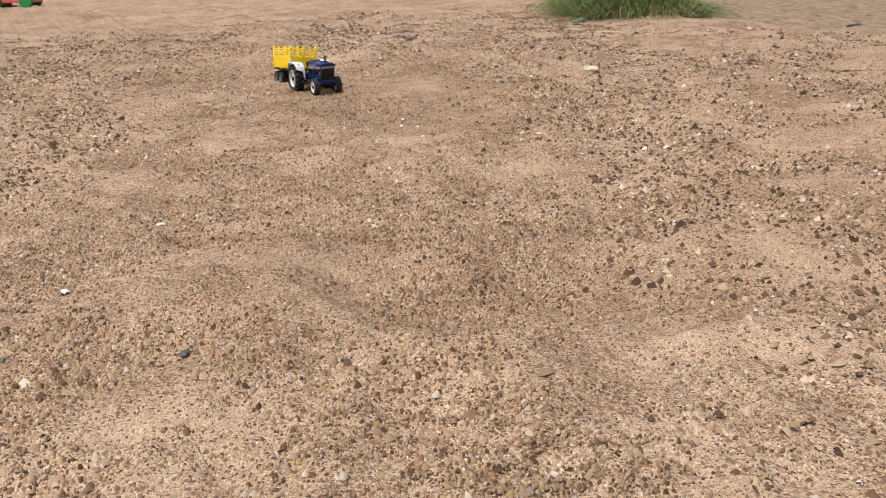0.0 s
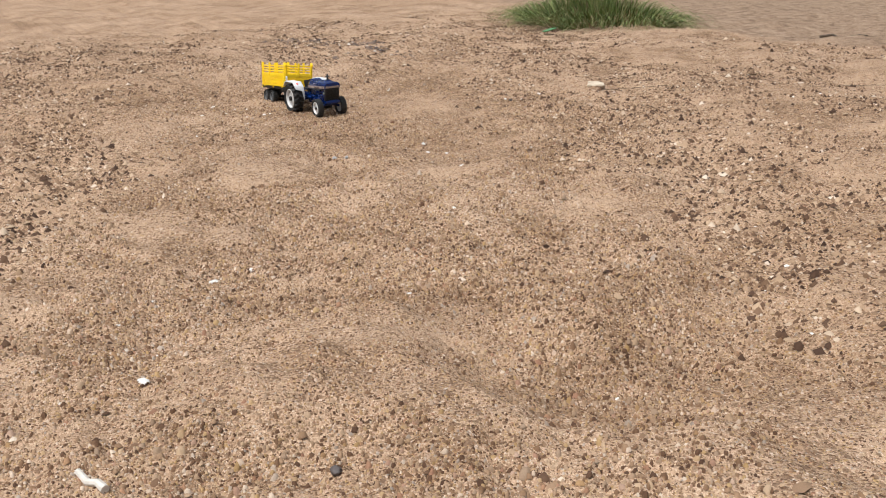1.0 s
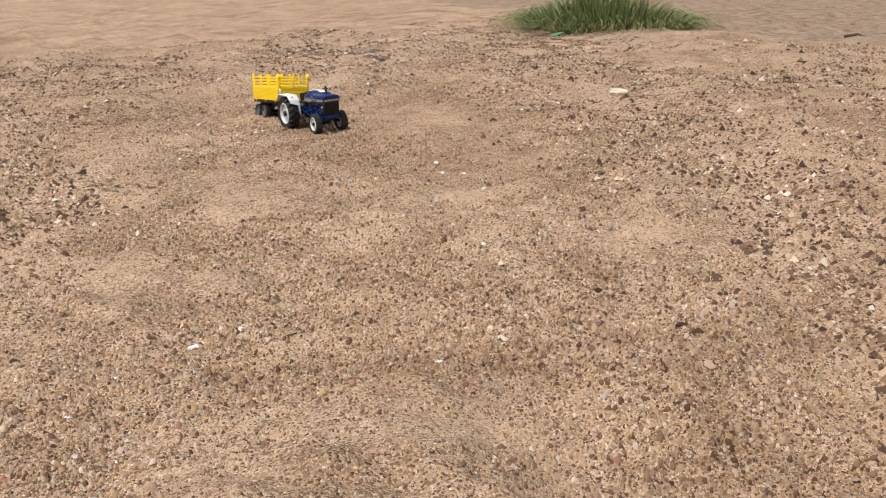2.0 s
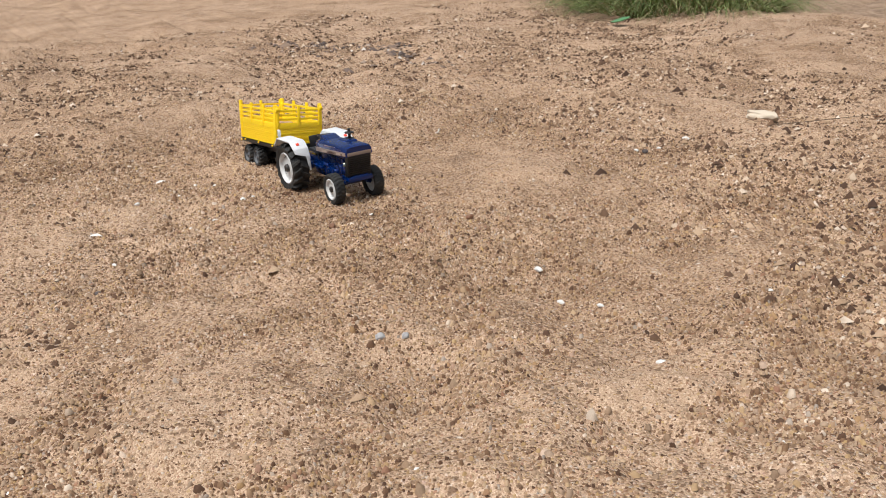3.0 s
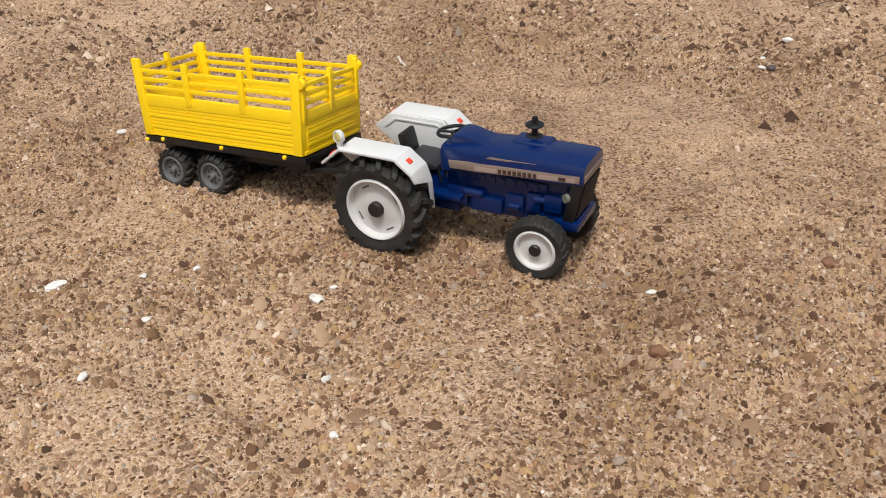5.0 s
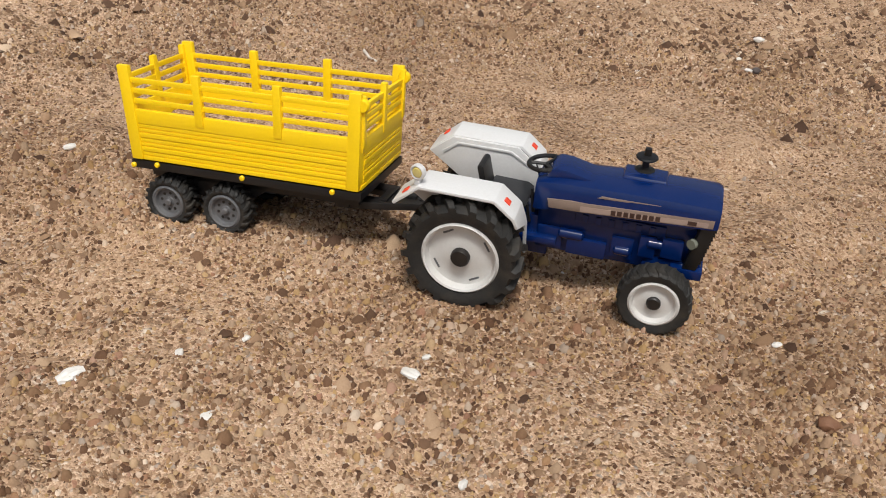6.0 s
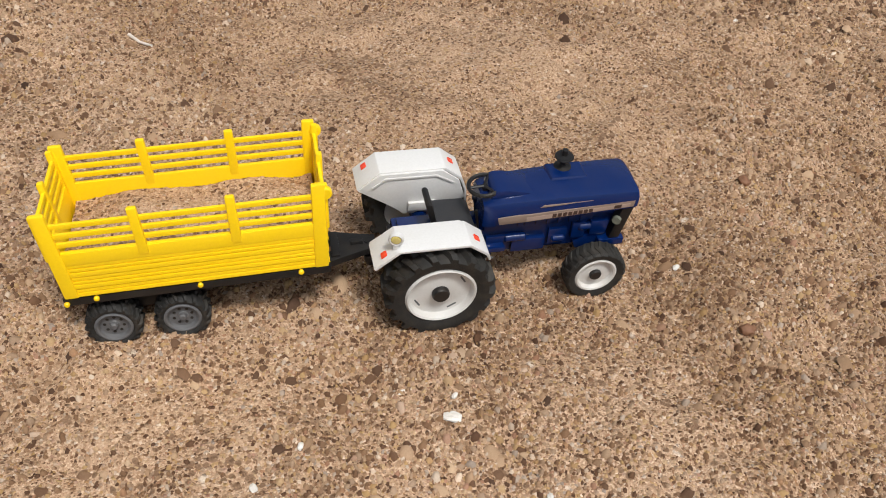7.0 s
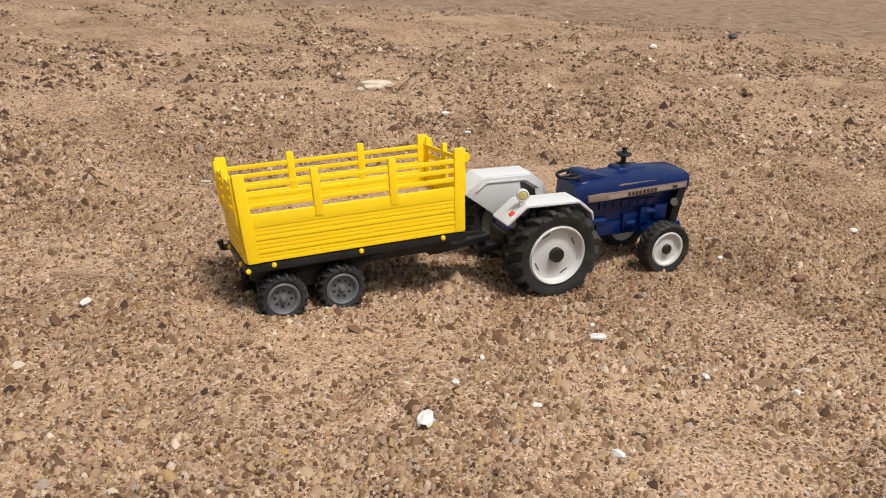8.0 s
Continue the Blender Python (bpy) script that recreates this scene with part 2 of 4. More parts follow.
def prism(*args, **kw):
    return add_prism(bmesh.new(), *args, **kw)


def add_lathe(bm, profile, steps=32, close=False, axis="y"):
    """Turn a profile of (radius, along) mm round the y or z axis."""
    rings = []
    for r, a in profile:
        ring = []
        for k in range(steps):
            t = 2 * math.pi * k / steps
            c, s = r * math.cos(t), r * math.sin(t)
            ring.append(bm.verts.new((c * MM, a * MM, s * MM) if axis == "y" else (c * MM, s * MM, a * MM)))
        rings.append(ring)
    faces = []
    pairs = list(zip(rings, rings[1:])) + ([(rings[-1], rings[0])] if close else [])
    for p, q in pairs:
        for k in range(steps):
            j = (k + 1) % steps
            faces.append(bm.faces.new((p[k], p[j], q[j], q[k])))
    if not close:
        faces.append(bm.faces.new(rings[0]))
        faces.append(bm.faces.new(rings[-1]))
    bmesh.ops.recalc_face_normals(bm, faces=faces)
    return bm


def lathe(*args, **kw):
    return add_lathe(bmesh.new(), *args, **kw)


def add_tube(bm, points, radius, sides=8):
    """A round bar along points in mm; radius may be a list."""
    radii = radius if isinstance(radius, (list, tuple)) else [radius] * len(points)
    rings = []
    for i, p in enumerate(points):
        a, b = Vector(points[max(i - 1, 0)]), Vector(points[min(i + 1, len(points) - 1)])
        d = (b - a).normalized()
        u = d.orthogonal().normalized() if i == 0 else (u - d * u.dot(d)).normalized()
        v = d.cross(u)
        rings.append([bm.verts.new((Vector(p) + (u * math.cos(2 * math.pi * k / sides) + v * math.sin(2 * math.pi * k / sides)) * radii[i]) * MM) for k in range(sides)])
    for p, q in zip(rings, rings[1:]):
        for k in range(sides):
            j = (k + 1) % sides
            bm.faces.new((p[k], p[j], q[j], q[k]))
    bm.faces.new(rings[0][::-1])
    bm.faces.new(rings[-1])
    return bm


def tube(*args, **kw):
    return add_tube(bmesh.new(), *args, **kw)


# ---- poses of the two toys ----
TILT = pose(0, 0, 0, 0.5, -1.9, 0)
HITCH = Vector((-0.028, 0, 0.020))
TRAILER = (TILT @ Matrix.Translation(HITCH) @ pose(0, 0, 0, 0, 0, -0.8) @ pose(0, 0, 0, 0, -3.05, 0) @ pose(0, 0, 0, -6.3, 0, 0) @ Matrix.Translation(-HITCH))

# where the wheels stand: local centre and radius in mm
WHEELS = [(TILT, 0, s * 29.2, 25.2, 26.0) for s in (-1, 1)] + [(TILT, 80.5, s * 21.4, 15.4, 15.4) for s in (-1, 1)] \
    + [(TRAILER, x, s * 21.2, 18.3, 12.3) for x in (-143.9, -114.4) for s in (-1, 1)]


# ---- ground ----
def ripple(x, y, seed):
    """Smooth random field, about -1 to 1, one cell wide per unit; x and y may be arrays."""
    xi, yi = np.floor(x), np.floor(y)
    fx, fy = x - xi, y - yi
    fx, fy = fx * fx * fx * (fx * (fx * 6 - 15) + 10), fy * fy * fy * (fy * (fy * 6 - 15) + 10)

    def corner(a, b):
        h = np.sin(a * 127.1 + b * 311.7 + seed * 74.7) * 43758.5453
        return 2 * (h - np.floor(h)) - 1

    low = corner(xi, yi) * (1 - fx) + corner(xi + 1, yi) * fx
    top = corner(xi, yi + 1) * (1 - fx) + corner(xi + 1, yi + 1) * fx
    return low * (1 - fy) + top * fy


def heights(x, y):
    """Height of the sand in metres: low hummocks, old prints and fine unevenness."""
    far = np.hypot(x - 0.0, y)
    h = 0.014 * ripple(x * 4.3 + 3.1, y * 4.3 + 7.7, 1) + 0.008 * ripple(x * 10.5, y * 10.5, 2)
    h *= np.minimum(1.0, 0.15 + np.maximum(0.0, far - 0.10) * 2.4)
    near = np.minimum(1.0, 0.5 + np.maximum(0.0, far - 0.10) * 4)
    h += (0.0042 * ripple(x * 27, y * 27, 3) + 0.0034 * ripple(x * 58, y * 58, 4) + 0.0024 * ripple(x * 105, y * 105, 5)) * near
    for cx, cy, rx, ry, ang, depth in HOLLOWS:
        c, s = math.cos(radians(ang)), math.sin(radians(ang))
        a, b = ((x - cx) * c + (y - cy) * s) / rx, ((y - cy) * c - (x - cx) * s) / ry
        h = h - depth * np.exp(-(a * a + b * b))
    for cx, cy, lift, wide in SEATS:
        h = h + lift * np.exp(-((x - cx) ** 2 + (y - cy) ** 2) / wide ** 2)
    return h + 0.05 * ripple(x * 0.25, y * 0.25, 6) * np.clip((far - 6) / 20, 0, 1)


def swell(x, y):
    return float(heights(np.array([float(x)]), np.array([float(y)]))[0])


HOLLOWS = [(0.33, 0.02, 0.075, 0.05, 30, 0.016), (0.45, 0.0, 0.06, 0.045, 60, 0.014), (0.43, -0.14, 0.07, 0.04, 20, 0.016), (0.62, -0.22, 0.08, 0.05, 40, 0.014), (1.10, -0.16, 0.09, 0.06, 50, 0.019),
           (0.95, -0.15, 0.10, 0.05, 60, -0.013), (0.80, -0.33, 0.09, 0.05, 60, 0.015), (-0.32, 0.20, 0.10, 0.05, 10, 0.012), (0.20, 0.33, 0.12, 0.06, 20, 0.012),
           (0.02, -0.14, 0.06, 0.03, 0, 0.005), (1.05, -0.28, 0.10, 0.06, 30, 0.015), (0.55, 0.12, 0.10, 0.05, 20, 0.014), (0.26, -0.16, 0.06, 0.03, 70, 0.008), (0.75, -0.05, 0.11, 0.05, 100, 0.014)]
SEATS = [(0.165, -0.03, 0.006, 0.035), (0.10, -0.10, 0.005, 0.05)]


def seat_wheels():
    """Raise or press the sand so that each wheel sinks a little into it."""
    feet = [m @ Vector((x * 0.001, y * 0.001, z * 0.001)) for m, x, y, z, r in WHEELS]
    px, py = np.array([f.x for f in feet]), np.array([f.y for f in feet])
    goal = np.array([f.z - w[4] * 0.001 + 0.0026 for f, w in zip(feet, WHEELS)])
    wide = 0.024
    pull = np.exp(-((px[:, None] - px) ** 2 + (py[:, None] - py) ** 2) / wide ** 2)
    SEATS.extend(zip(px, py, np.linalg.solve(pull, goal - heights(px, py)), [wide] * len(feet)))


seat_wheels()


def ladder(centre, fine, step, reach):
    """Grid lines, close together near the centre, wider apart with the distance."""
    out, d, s = [0.0], 0.0, step
    while d < reach:
        if d > fine:
            s *= 1.09
        d += s
        out.append(d)
    return np.array([centre - v for v in out[:0:-1]] + [centre + v for v in out])


def build_ground():
    xs, ys = ladder(0.3, 0.85, 0.0052, 400.0), ladder(-0.02, 0.55, 0.0052, 400.0)
    gx, gy = np.meshgrid(xs, ys)
    verts = np.stack([gx, gy, heights(gx, gy)], -1).reshape(-1, 3).tolist()
    w = len(xs)
    faces = [(j * w + i, j * w + i + 1, (j + 1) * w + i + 1, (j + 1) * w + i) for j in range(len(ys) - 1) for i in range(w - 1)]
    me = bpy.data.meshes.new("ground")
    me.from_pydata(verts, [], faces)
    me.polygons.foreach_set("use_smooth", [True] * len(faces))
    me.materials.append(M_SAND)
    tagged(new("ground", me), "pale brown coarse river sand with low hummocks", "ground", kind="structure")


build_ground()

# uneven rounded stones, open below where they sit in the sand: GRAIN has a five-sided foot and a three-cornered top,
# PEBBLE a blunt six-sided top, SPECK is the smallest
GRAIN = np.array([(math.cos(k * 0.4 * math.pi), math.sin(k * 0.4 * math.pi), 0.0) for k in range(5)]
                 + [(0.55 * math.cos(0.5 + k * math.pi / 1.5), 0.55 * math.sin(0.5 + k * math.pi / 1.5), 0.85) for k in range(3)])
GRAIN_F = np.array([(0, 1, 5), (1, 6, 5), (1, 2, 6), (2, 3, 6), (3, 7, 6), (3, 4, 7), (4, 0, 7), (0, 5, 7), (5, 6, 7)])
SPECK = np.array([(1.0, 0.0, 0.0), (0.0, 1.0, 0.0), (-1.0, 0.0, 0.0), (0.0, -1.0, 0.0), (0.0, 0.0, 0.8)])
SPECK_F = np.array([(k, (k + 1) % 4, 4) for k in range(4)])
PEBBLE = np.array([(math.cos(k * math.pi / 3), math.sin(k * math.pi / 3), 0.0) for k in range(6)] + [(0.0, 0.0, 0.62)])
PEBBLE_F = np.array([(k, (k + 1) % 6, 6) for k in range(6)])


def scatter(name, spots, sizes, material, label, category, rng, high=0.95, sink=0.15, shape=PEBBLE, sides=PEBBLE_F):
    """Many loose stones, too many to count, as one sheet of small uneven lumps half sunk in the sand."""
    n, corners = len(spots), len(shape)
    turn = rng.uniform(0, 2 * np.pi, n)
    stretch = np.stack([rng.uniform(0.85, 1.4, n), rng.uniform(0.7, 1.05, n), rng.uniform(0.9, 1.8, n) * high], 1)
    lumps = shape[None] * rng.uniform(0.75, 1.2, (n, corners, 1)) * stretch[:, None] * sizes[:, None, None]
    c, s = np.cos(turn)[:, None], np.sin(turn)[:, None]
    x, y = lumps[..., 0] * c - lumps[..., 1] * s, lumps[..., 0] * s + lumps[..., 1] * c
    z = lumps[..., 2] + rng.uniform(-0.45, 0.45, n)[:, None] * x
    base = heights(spots[:, 0], spots[:, 1]) - sizes * sink
    verts = np.stack([x + spots[:, :1], y + spots[:, 1:], z + base[:, None]], -1).reshape(-1, 3)
    faces = (sides[None] + (np.arange(n) * corners)[:, None, None]).reshape(-1, 3)
    me = bpy.data.meshes.new(name)
    me.vertices.add(len(verts))
    me.vertices.foreach_set("co", verts.ravel().astype(np.float32))
    me.loops.add(faces.size)
    me.loops.foreach_set("vertex_index", faces.ravel().astype(np.int32))
    me.polygons.add(len(faces))
    me.polygons.foreach_set("loop_start", np.arange(0, faces.size, 3, dtype=np.int32))
    me.polygons.foreach_set("use_smooth", np.ones(len(faces), dtype=bool))
    me.update(calc_edges=True)
    me.materials.append(material)
    return tagged(new(name, me), label, category, kind="stuff")


def band(v, low, high, soft):
    """1 inside low..high, falling to 0 over soft outside it."""
    return np.clip((v - low) / soft + 1, 0, 1) * np.clip((high - v) / soft + 1, 0, 1)


def patchy_spots(rng, count, x0, x1, y0, y1, soft, coarse=1.0, line=None, thin=()):
    """Spots in a soft-edged rectangle, thicker where the sand lies coarse. line: a slanting strip (slope, offset, half width).
    thin: circles (x, y, radius) in which they lie thinner."""
    out, have = [], 0
    while have < count:
        x, y = rng.uniform(x0 - soft, x1 + soft, 60000), rng.uniform(y0 - soft, y1 + soft, 60000)
        keep = band(x, x0, x1, soft) * (band(y, y0, y1, soft) if line is None else band(y - line[0] * x - line[1], -line[2], line[2], soft))
        for cx, cy, r in thin:
            keep = keep * (1 - 0.88 * band(np.hypot(x - cx, y - cy), 0, r, 0.08))
        k = ripple(x * 5, y * 5, 11) * 0.6 + ripple(x * 12, y * 12, 13) * 0.6 + ripple(x * 30, y * 30, 12) * 0.4 - heights(x, y) * 30
        chosen = rng.uniform(size=60000) < keep * (0.55 + 1.0 * coarse * k)
        out.append(np.stack([x, y], 1)[chosen])
        have += int(chosen.sum())
    return np.concatenate(out)[:count]


_rng = np.random.default_rng(7)
N_NEAR, N_MID, N_FAR, N_FINE = 80000, 80000, 110000, 90000
scatter("sand_grains", patchy_spots(_rng, N_NEAR, -0.30, 0.40, -0.22, 0.34, 0.12), _rng.gamma(2.0, 0.00026, N_NEAR) + 0.00042, M_GRAIN,
        "loose tan and brown sand grains lying on sand", "sand", _rng, 0.95, 0.12, GRAIN, GRAIN_F)
scatter("sand_grains", patchy_spots(_rng, N_MID, 0.42, 1.45, -0.85, 0.25, 0.12, 1.0, (-0.5, 0.10, 0.26)), _rng.gamma(2.0, 0.00028, N_MID) + 0.00048, M_GRAIN,
        "loose tan and brown sand grains lying on sand", "sand", _rng, 1.0, 0.12, GRAIN, GRAIN_F)
for _area in ((-0.30, 0.40, -0.22, 0.34, 0.12, 0.7), (0.42, 1.45, -0.85, 0.25, 0.12, 0.7, (-0.5, 0.10, 0.26))):
    scatter("fine_grains", patchy_spots(_rng, N_FINE, *_area), _rng.gamma(2.0, 0.00012, N_FINE) + 0.00045, M_GRAIN,
            "fine tan and brown sand grains lying on sand", "sand", _rng, 0.9, 0.1, SPECK, SPECK_F)
scatter("pebbles", patchy_spots(_rng, N_FAR, -1.3, 1.15, -0.50, 1.15, 0.4, 0.8, None, ((0.02, 0.0, 0.34), (0.45, -0.15, 0.25), (0.75, -0.28, 0.30), (1.10, -0.44, 0.32))),
        _rng.gamma(2.2, 0.00062, N_FAR) + 0.0009, M_PEBBLE, "loose tan and brown pebbles lying on sand", "pebbles", _rng, 1.15)
scatter("shell_bits", patchy_spots(_rng, 700, -1.5, 1.5, -0.7, 1.5, 0.3), _rng.gamma(2.0, 0.0005, 700) + 0.0005, M_SHELL,
        "scattered white shell bits on sand", "shell bits", _rng, 0.6)


def gravel_patch(name, x, y, rx, ry, count, size, label):
    spots = np.stack([x + rx * _rng.normal(0, 0.5, count), y + ry * _rng.normal(0, 0.5, count)], 1)
    scatter(name, spots, _rng.gamma(3.0, size / 3, count) + size * 0.3, M_CHIP, label, "gravel", _rng, 0.8)


gravel_patch("gravel_patch", -1.04, 0.46, 0.22, 0.07, 150, 0.0046, "dark and white stone chips in a patch on sand")
gravel_patch("gravel_patch", -0.80, 0.58, 0.18, 0.05, 160, 0.0040, "dark stone chips in a patch on sand")


# ---- toy tractor ----
def tread_tyre(radius, inner, half, lugs, depth):
    """A rubber tyre round the y axis, one skin with raised slanting lugs, staggered from side to side."""
    bm = bmesh.new()
    low = radius - depth
    pitch = 2 * math.pi / lugs
    across = ((inner, -0.78, 0), (inner + (low - inner) * 0.45, -1.0, 0.1), (low - 1.0, -1.0, 0.75), (low, -0.78, 1.0), (low + 0.1, -0.10, 1.0),
              (low + 0.1, 0.10, 1.0), (low, 0.78, 1.0), (low - 1.0, 1.0, 0.75), (inner + (low - inner) * 0.45, 1.0, 0.1), (inner, 0.78, 0))
    rings = []
    for r, f, lift in across:
        ring = []
        for k in range(lugs):
            for j, part_way in enumerate((0.0, 0.07, 0.36, 0.43, 0.62, 0.81)):
                t = pitch * (k + part_way + 0.5 * (1 - abs(f)) + (0.5 if f > 0 else 0.0))
                rr = r + (depth * lift if j in (1, 2) else 0.0)
                ring.append(bm.verts.new((rr * math.cos(t) * MM, f * half * MM, rr * math.sin(t) * MM)))
        rings.append(ring)
    n = len(rings[0])
    for i, (p, q) in enumerate(zip(rings, rings[1:] + rings[:1])):
        slip = -3 if i == 4 else (3 if i == 9 else 0)
        for k in range(n):
            bm.faces.new((p[k], p[(k + 1) % n], q[(k + 1 + slip) % n], q[(k + slip) % n]))
    bmesh.ops.recalc_face_normals(bm, faces=bm.faces)
    return bm


def wheel(name, parent, place, radius, rim_r, half, lugs, depth, side, rim_mat, rim_label, cap_r, cap_mat):
    """A wheel whose outer face looks to -y (side -1) or +y."""
    s = side
    rim = lathe([(rim_r * 0.55, -s * half * 0.2), (rim_r + 0.4, -s * half * 0.55), (rim_r + 0.4, s * half * 0.80), (rim_r - 0.5, s * half * 0.92), (rim_r - 1.3, s * half * 0.86),
                 (rim_r - 2.2, s * half * 0.50), (rim_r * 0.62, s * half * 0.46), (rim_r * 0.50, s * half * 0.53), (rim_r * 0.30, s * half * 0.58), (0.4, s * half * 0.58)], steps=48)
    if rim_r < 9:
        rim.free()
        rim = lathe([(rim_r * 0.55, -s * half * 0.2), (rim_r + 0.4, -s * half * 0.55), (rim_r + 0.4, s * half * 0.86), (rim_r - 0.5, s * half * 0.95), (rim_r - 1.3, s * half * 0.86),
                     (rim_r - 1.9, s * half * 0.55), (rim_r * 0.30, s * half * 0.52), (rim_r * 0.26, s * half * 0.60), (0.3, s * half * 0.60)], steps=40)
    body = part(name, rim, rim_mat, parent, rim_label, place=place)
    part("tyre", tread_tyre(radius, rim_r, half, lugs, depth), M_RUBBER, body, "black rubber tyre with raised lugs dusted with sand")
    part("hub_cap", lathe([(cap_r, s * half * 0.5), (cap_r, s * half * 0.80), (cap_r - 0.5, s * half * 0.9), (0.3, s * half * 0.9)], steps=20), cap_mat, body)
    if rim_r > 12:
        for k in range(4):
            a = math.radians(20 + 90 * k)
            r = rim_r * 0.74
            part("rim_slot", box(-r * 0.20, r * 0.20, -0.35, 0.35, -0.45, 0.45, 0.2), M_GREY, body, place=at(r * math.cos(a), s * (half * 0.46), r * math.sin(a), 0, 90 - math.degrees(a), 0))
    return body


def widen(ob, k):
    """Stretch a part and its pieces sideways."""
    ob.data.transform(Matrix.Diagonal((1, k, 1, 1)))
    for piece in ob.children:
        widen(piece, k)


def make_tractor(place):
    tr = thing("toy_tractor", "blue plastic toy farm tractor with white fenders on sand", "toy tractor", place)
    # hood with chamfered shoulders, a little wider at the front
    bm = bmesh.new()
    rings = []
    for x, w, z0, z1, cham in ((24, 8.6, 41, 53.5, 2.0), (27, 10.2, 42, 55.0, 3.0), (36, 10.8, 43.4, 56.2, 3.6), (60, 11.3, 45.2, 57.4, 3.4), (84, 11.7, 47.0, 57.7, 3.2), (97.2, 11.7, 47.9, 57.5, 3.0), (99.0, 11.4, 48.2, 56.6, 2.8)):
        ring = [(x, -w, z0), (x, -w, z1 - cham - 0.6), (x, -w + cham * 0.4, z1 - cham * 0.35), (x, -w + cham * 1.3, z1), (x, 0, z1 + 0.5),
                (x, w - cham * 1.3, z1), (x, w - cham * 0.4, z1 - cham * 0.35), (x, w, z1 - cham - 0.6), (x, w, z0)]
        rings.append([bm.verts.new(Vector(p) * MM) for p in ring])
    for p, q in zip(rings, rings[1:]):
        for k in range(9):
            bm.faces.new((p[k], q[k], q[(k + 1) % 9], p[(k + 1) % 9]))
    bm.faces.new(rings[0])
    bm.faces.new(rings[-1][::-1])
    bmesh.ops.recalc_face_normals(bm, faces=bm.faces)
    hood = part("hood", bm, M_BLUE, tr, "glossy dark blue hood")
    for s in (-1, 1):
        lab = prism([(31, 44.6), (44, 45.0), (97.0, 48.5), (97.2, 52.3), (46, 49.3), (40, 49.4), (30, 48.6)], s * 11.2, s * 11.75, 0.1)
        st = part("side_stripe", lab, M_TAN, hood, "tan and pale side stripe sticker")
        part("stripe_band", prism([(44, 45.4), (95, 48.8), (95, 50.8), (44, 47.8)], s * 11.75, s * 11.85), M_PALE, st)
        for k in range(8):
            x = 56.5 + k * 2.55
            part("lettering_bar", prism([(x, 46.4 + k * 0.15), (x + 1.9, 46.5 + k * 0.15), (x + 1.9, 48.7 + k * 0.15), (x, 48.6 + k * 0.15)], s * 11.85, s * 11.95), M_BROWN, st, smooth=False)
        part("lettering_bar", prism([(87, 48.5), (90.5, 48.7), (90.5, 50.5), (87, 50.3)], s * 11.85, s * 11.95), M_BROWN, st, smooth=False)
        part("vent_strip", prism([(50, 52.6), (74, 53.6), (76, 54.4), (52, 53.6)], s * 10.6, s * 11.35, 0.15), M_TAN, hood)
    part("front_stripe", box(98.2, 99.3, -10.6, 10.6, 48.5, 51.8, 0.2), M_TAN, hood, "tan stripe sticker on the nose")
    part("dash_hump", prism([(26.5, 53.0), (29.0, 58.8), (31.5, 59.8), (36.0, 59.6), (43.0, 57.9), (50.0, 56.4), (50.0, 54.0)], -6.6, 6.6, 1.3), M_BLUE, hood)
    part("exhaust_pad", box(57.5, 77, -1.5, 9.5, 56.6, 58.9, 0.8, (0.88, 0.84)), M_BLUE, hood)
    widen(hood, 1.2)
    # engine and gearbox
    bm = box(26, 92, -7.6, 7.6, 21, 48, 1.0)
    block = part("engine_block", bm, M_BLUE, tr, "dark blue moulded engine block")
    for s in (-1, 1):
        def lobe(name, x0, x1, depth, z0, z1, round_off=0.9):
            part(name, box(x0, x1, min(s * 7, s * depth), max(s * 7, s * depth), z0, z1, round_off), M_BLUE, block)
        lobe("gear_cover", 27, 38, 9.8, 23, 33)
        lobe("sump_side", 40, 57, 10.4, 22, 30)
        lobe("pump_housing", 58.5, 68, 9.6, 24, 34)
        lobe("filter_box", 70, 77, 10.2, 27, 37)
        lobe("cylinder_head", 42, 80, 9.2, 37.5, 42.5)
        lobe("side_cover", 79, 88, 11.0, 29, 38)
        for name, x0, x1, y, z, r in (("starter", 36, 47, 9.0, 31.0, 2.3), ("oil_filter", 60, 67, 9.4, 28.0, 2.0), ("dynamo", 73, 80, 9.0, 34.0, 2.2)):
            part(name, tube([(x0, s * y, z), (x0 + 0.8, s * y, z), (x1 - 0.8, s * y, z), (x1, s * y, z)], [r - 0.9, r, r, r - 0.9], 14), M_BLUE, block)
        for k in range(6):
            lobe("manifold_rib", 45 + k * 5.6, 47.6 + k * 5.6, 10.0, 38.2, 41.8, 0.4)
    bm = box(-14, 32, -7.4, 7.4, 17, 36, 1.4)
    add_box(bm, -16, 2, -10.5, 10.5, 20, 33, 1.5)
    add_box(bm, 14, 36, -13.5, -7, 26, 29, 0.8)
    add_box(bm, 14, 36, 7, 13.5, 26, 29, 0.8)
    part("gearbox", bm, M_BLUE, tr, "dark blue gearbox and footplates")
    part("rear_axle", tube([(0, -24, 25), (0, 24, 25)], 4.2, 14), M_BLUE, tr)
    bm = prism([(94.5, 27), (98.6, 48.0), (93, 48.0), (89, 27)], -10.4, 10.4, 0.5)
    grille = part("grille", bm, M_BLACK, tr, "black slatted radiator grille")
    for k in range(9):
        z = 29.5 + k * 2.0
        x = 95.0 + (z - 27) * 0.197
        part("grille_slat", box(x - 0.5, x + 0.5, -9.2, 9.2, z, z + 0.7), M_BLACK, grille, smooth=False)
    widen(grille, 1.22)
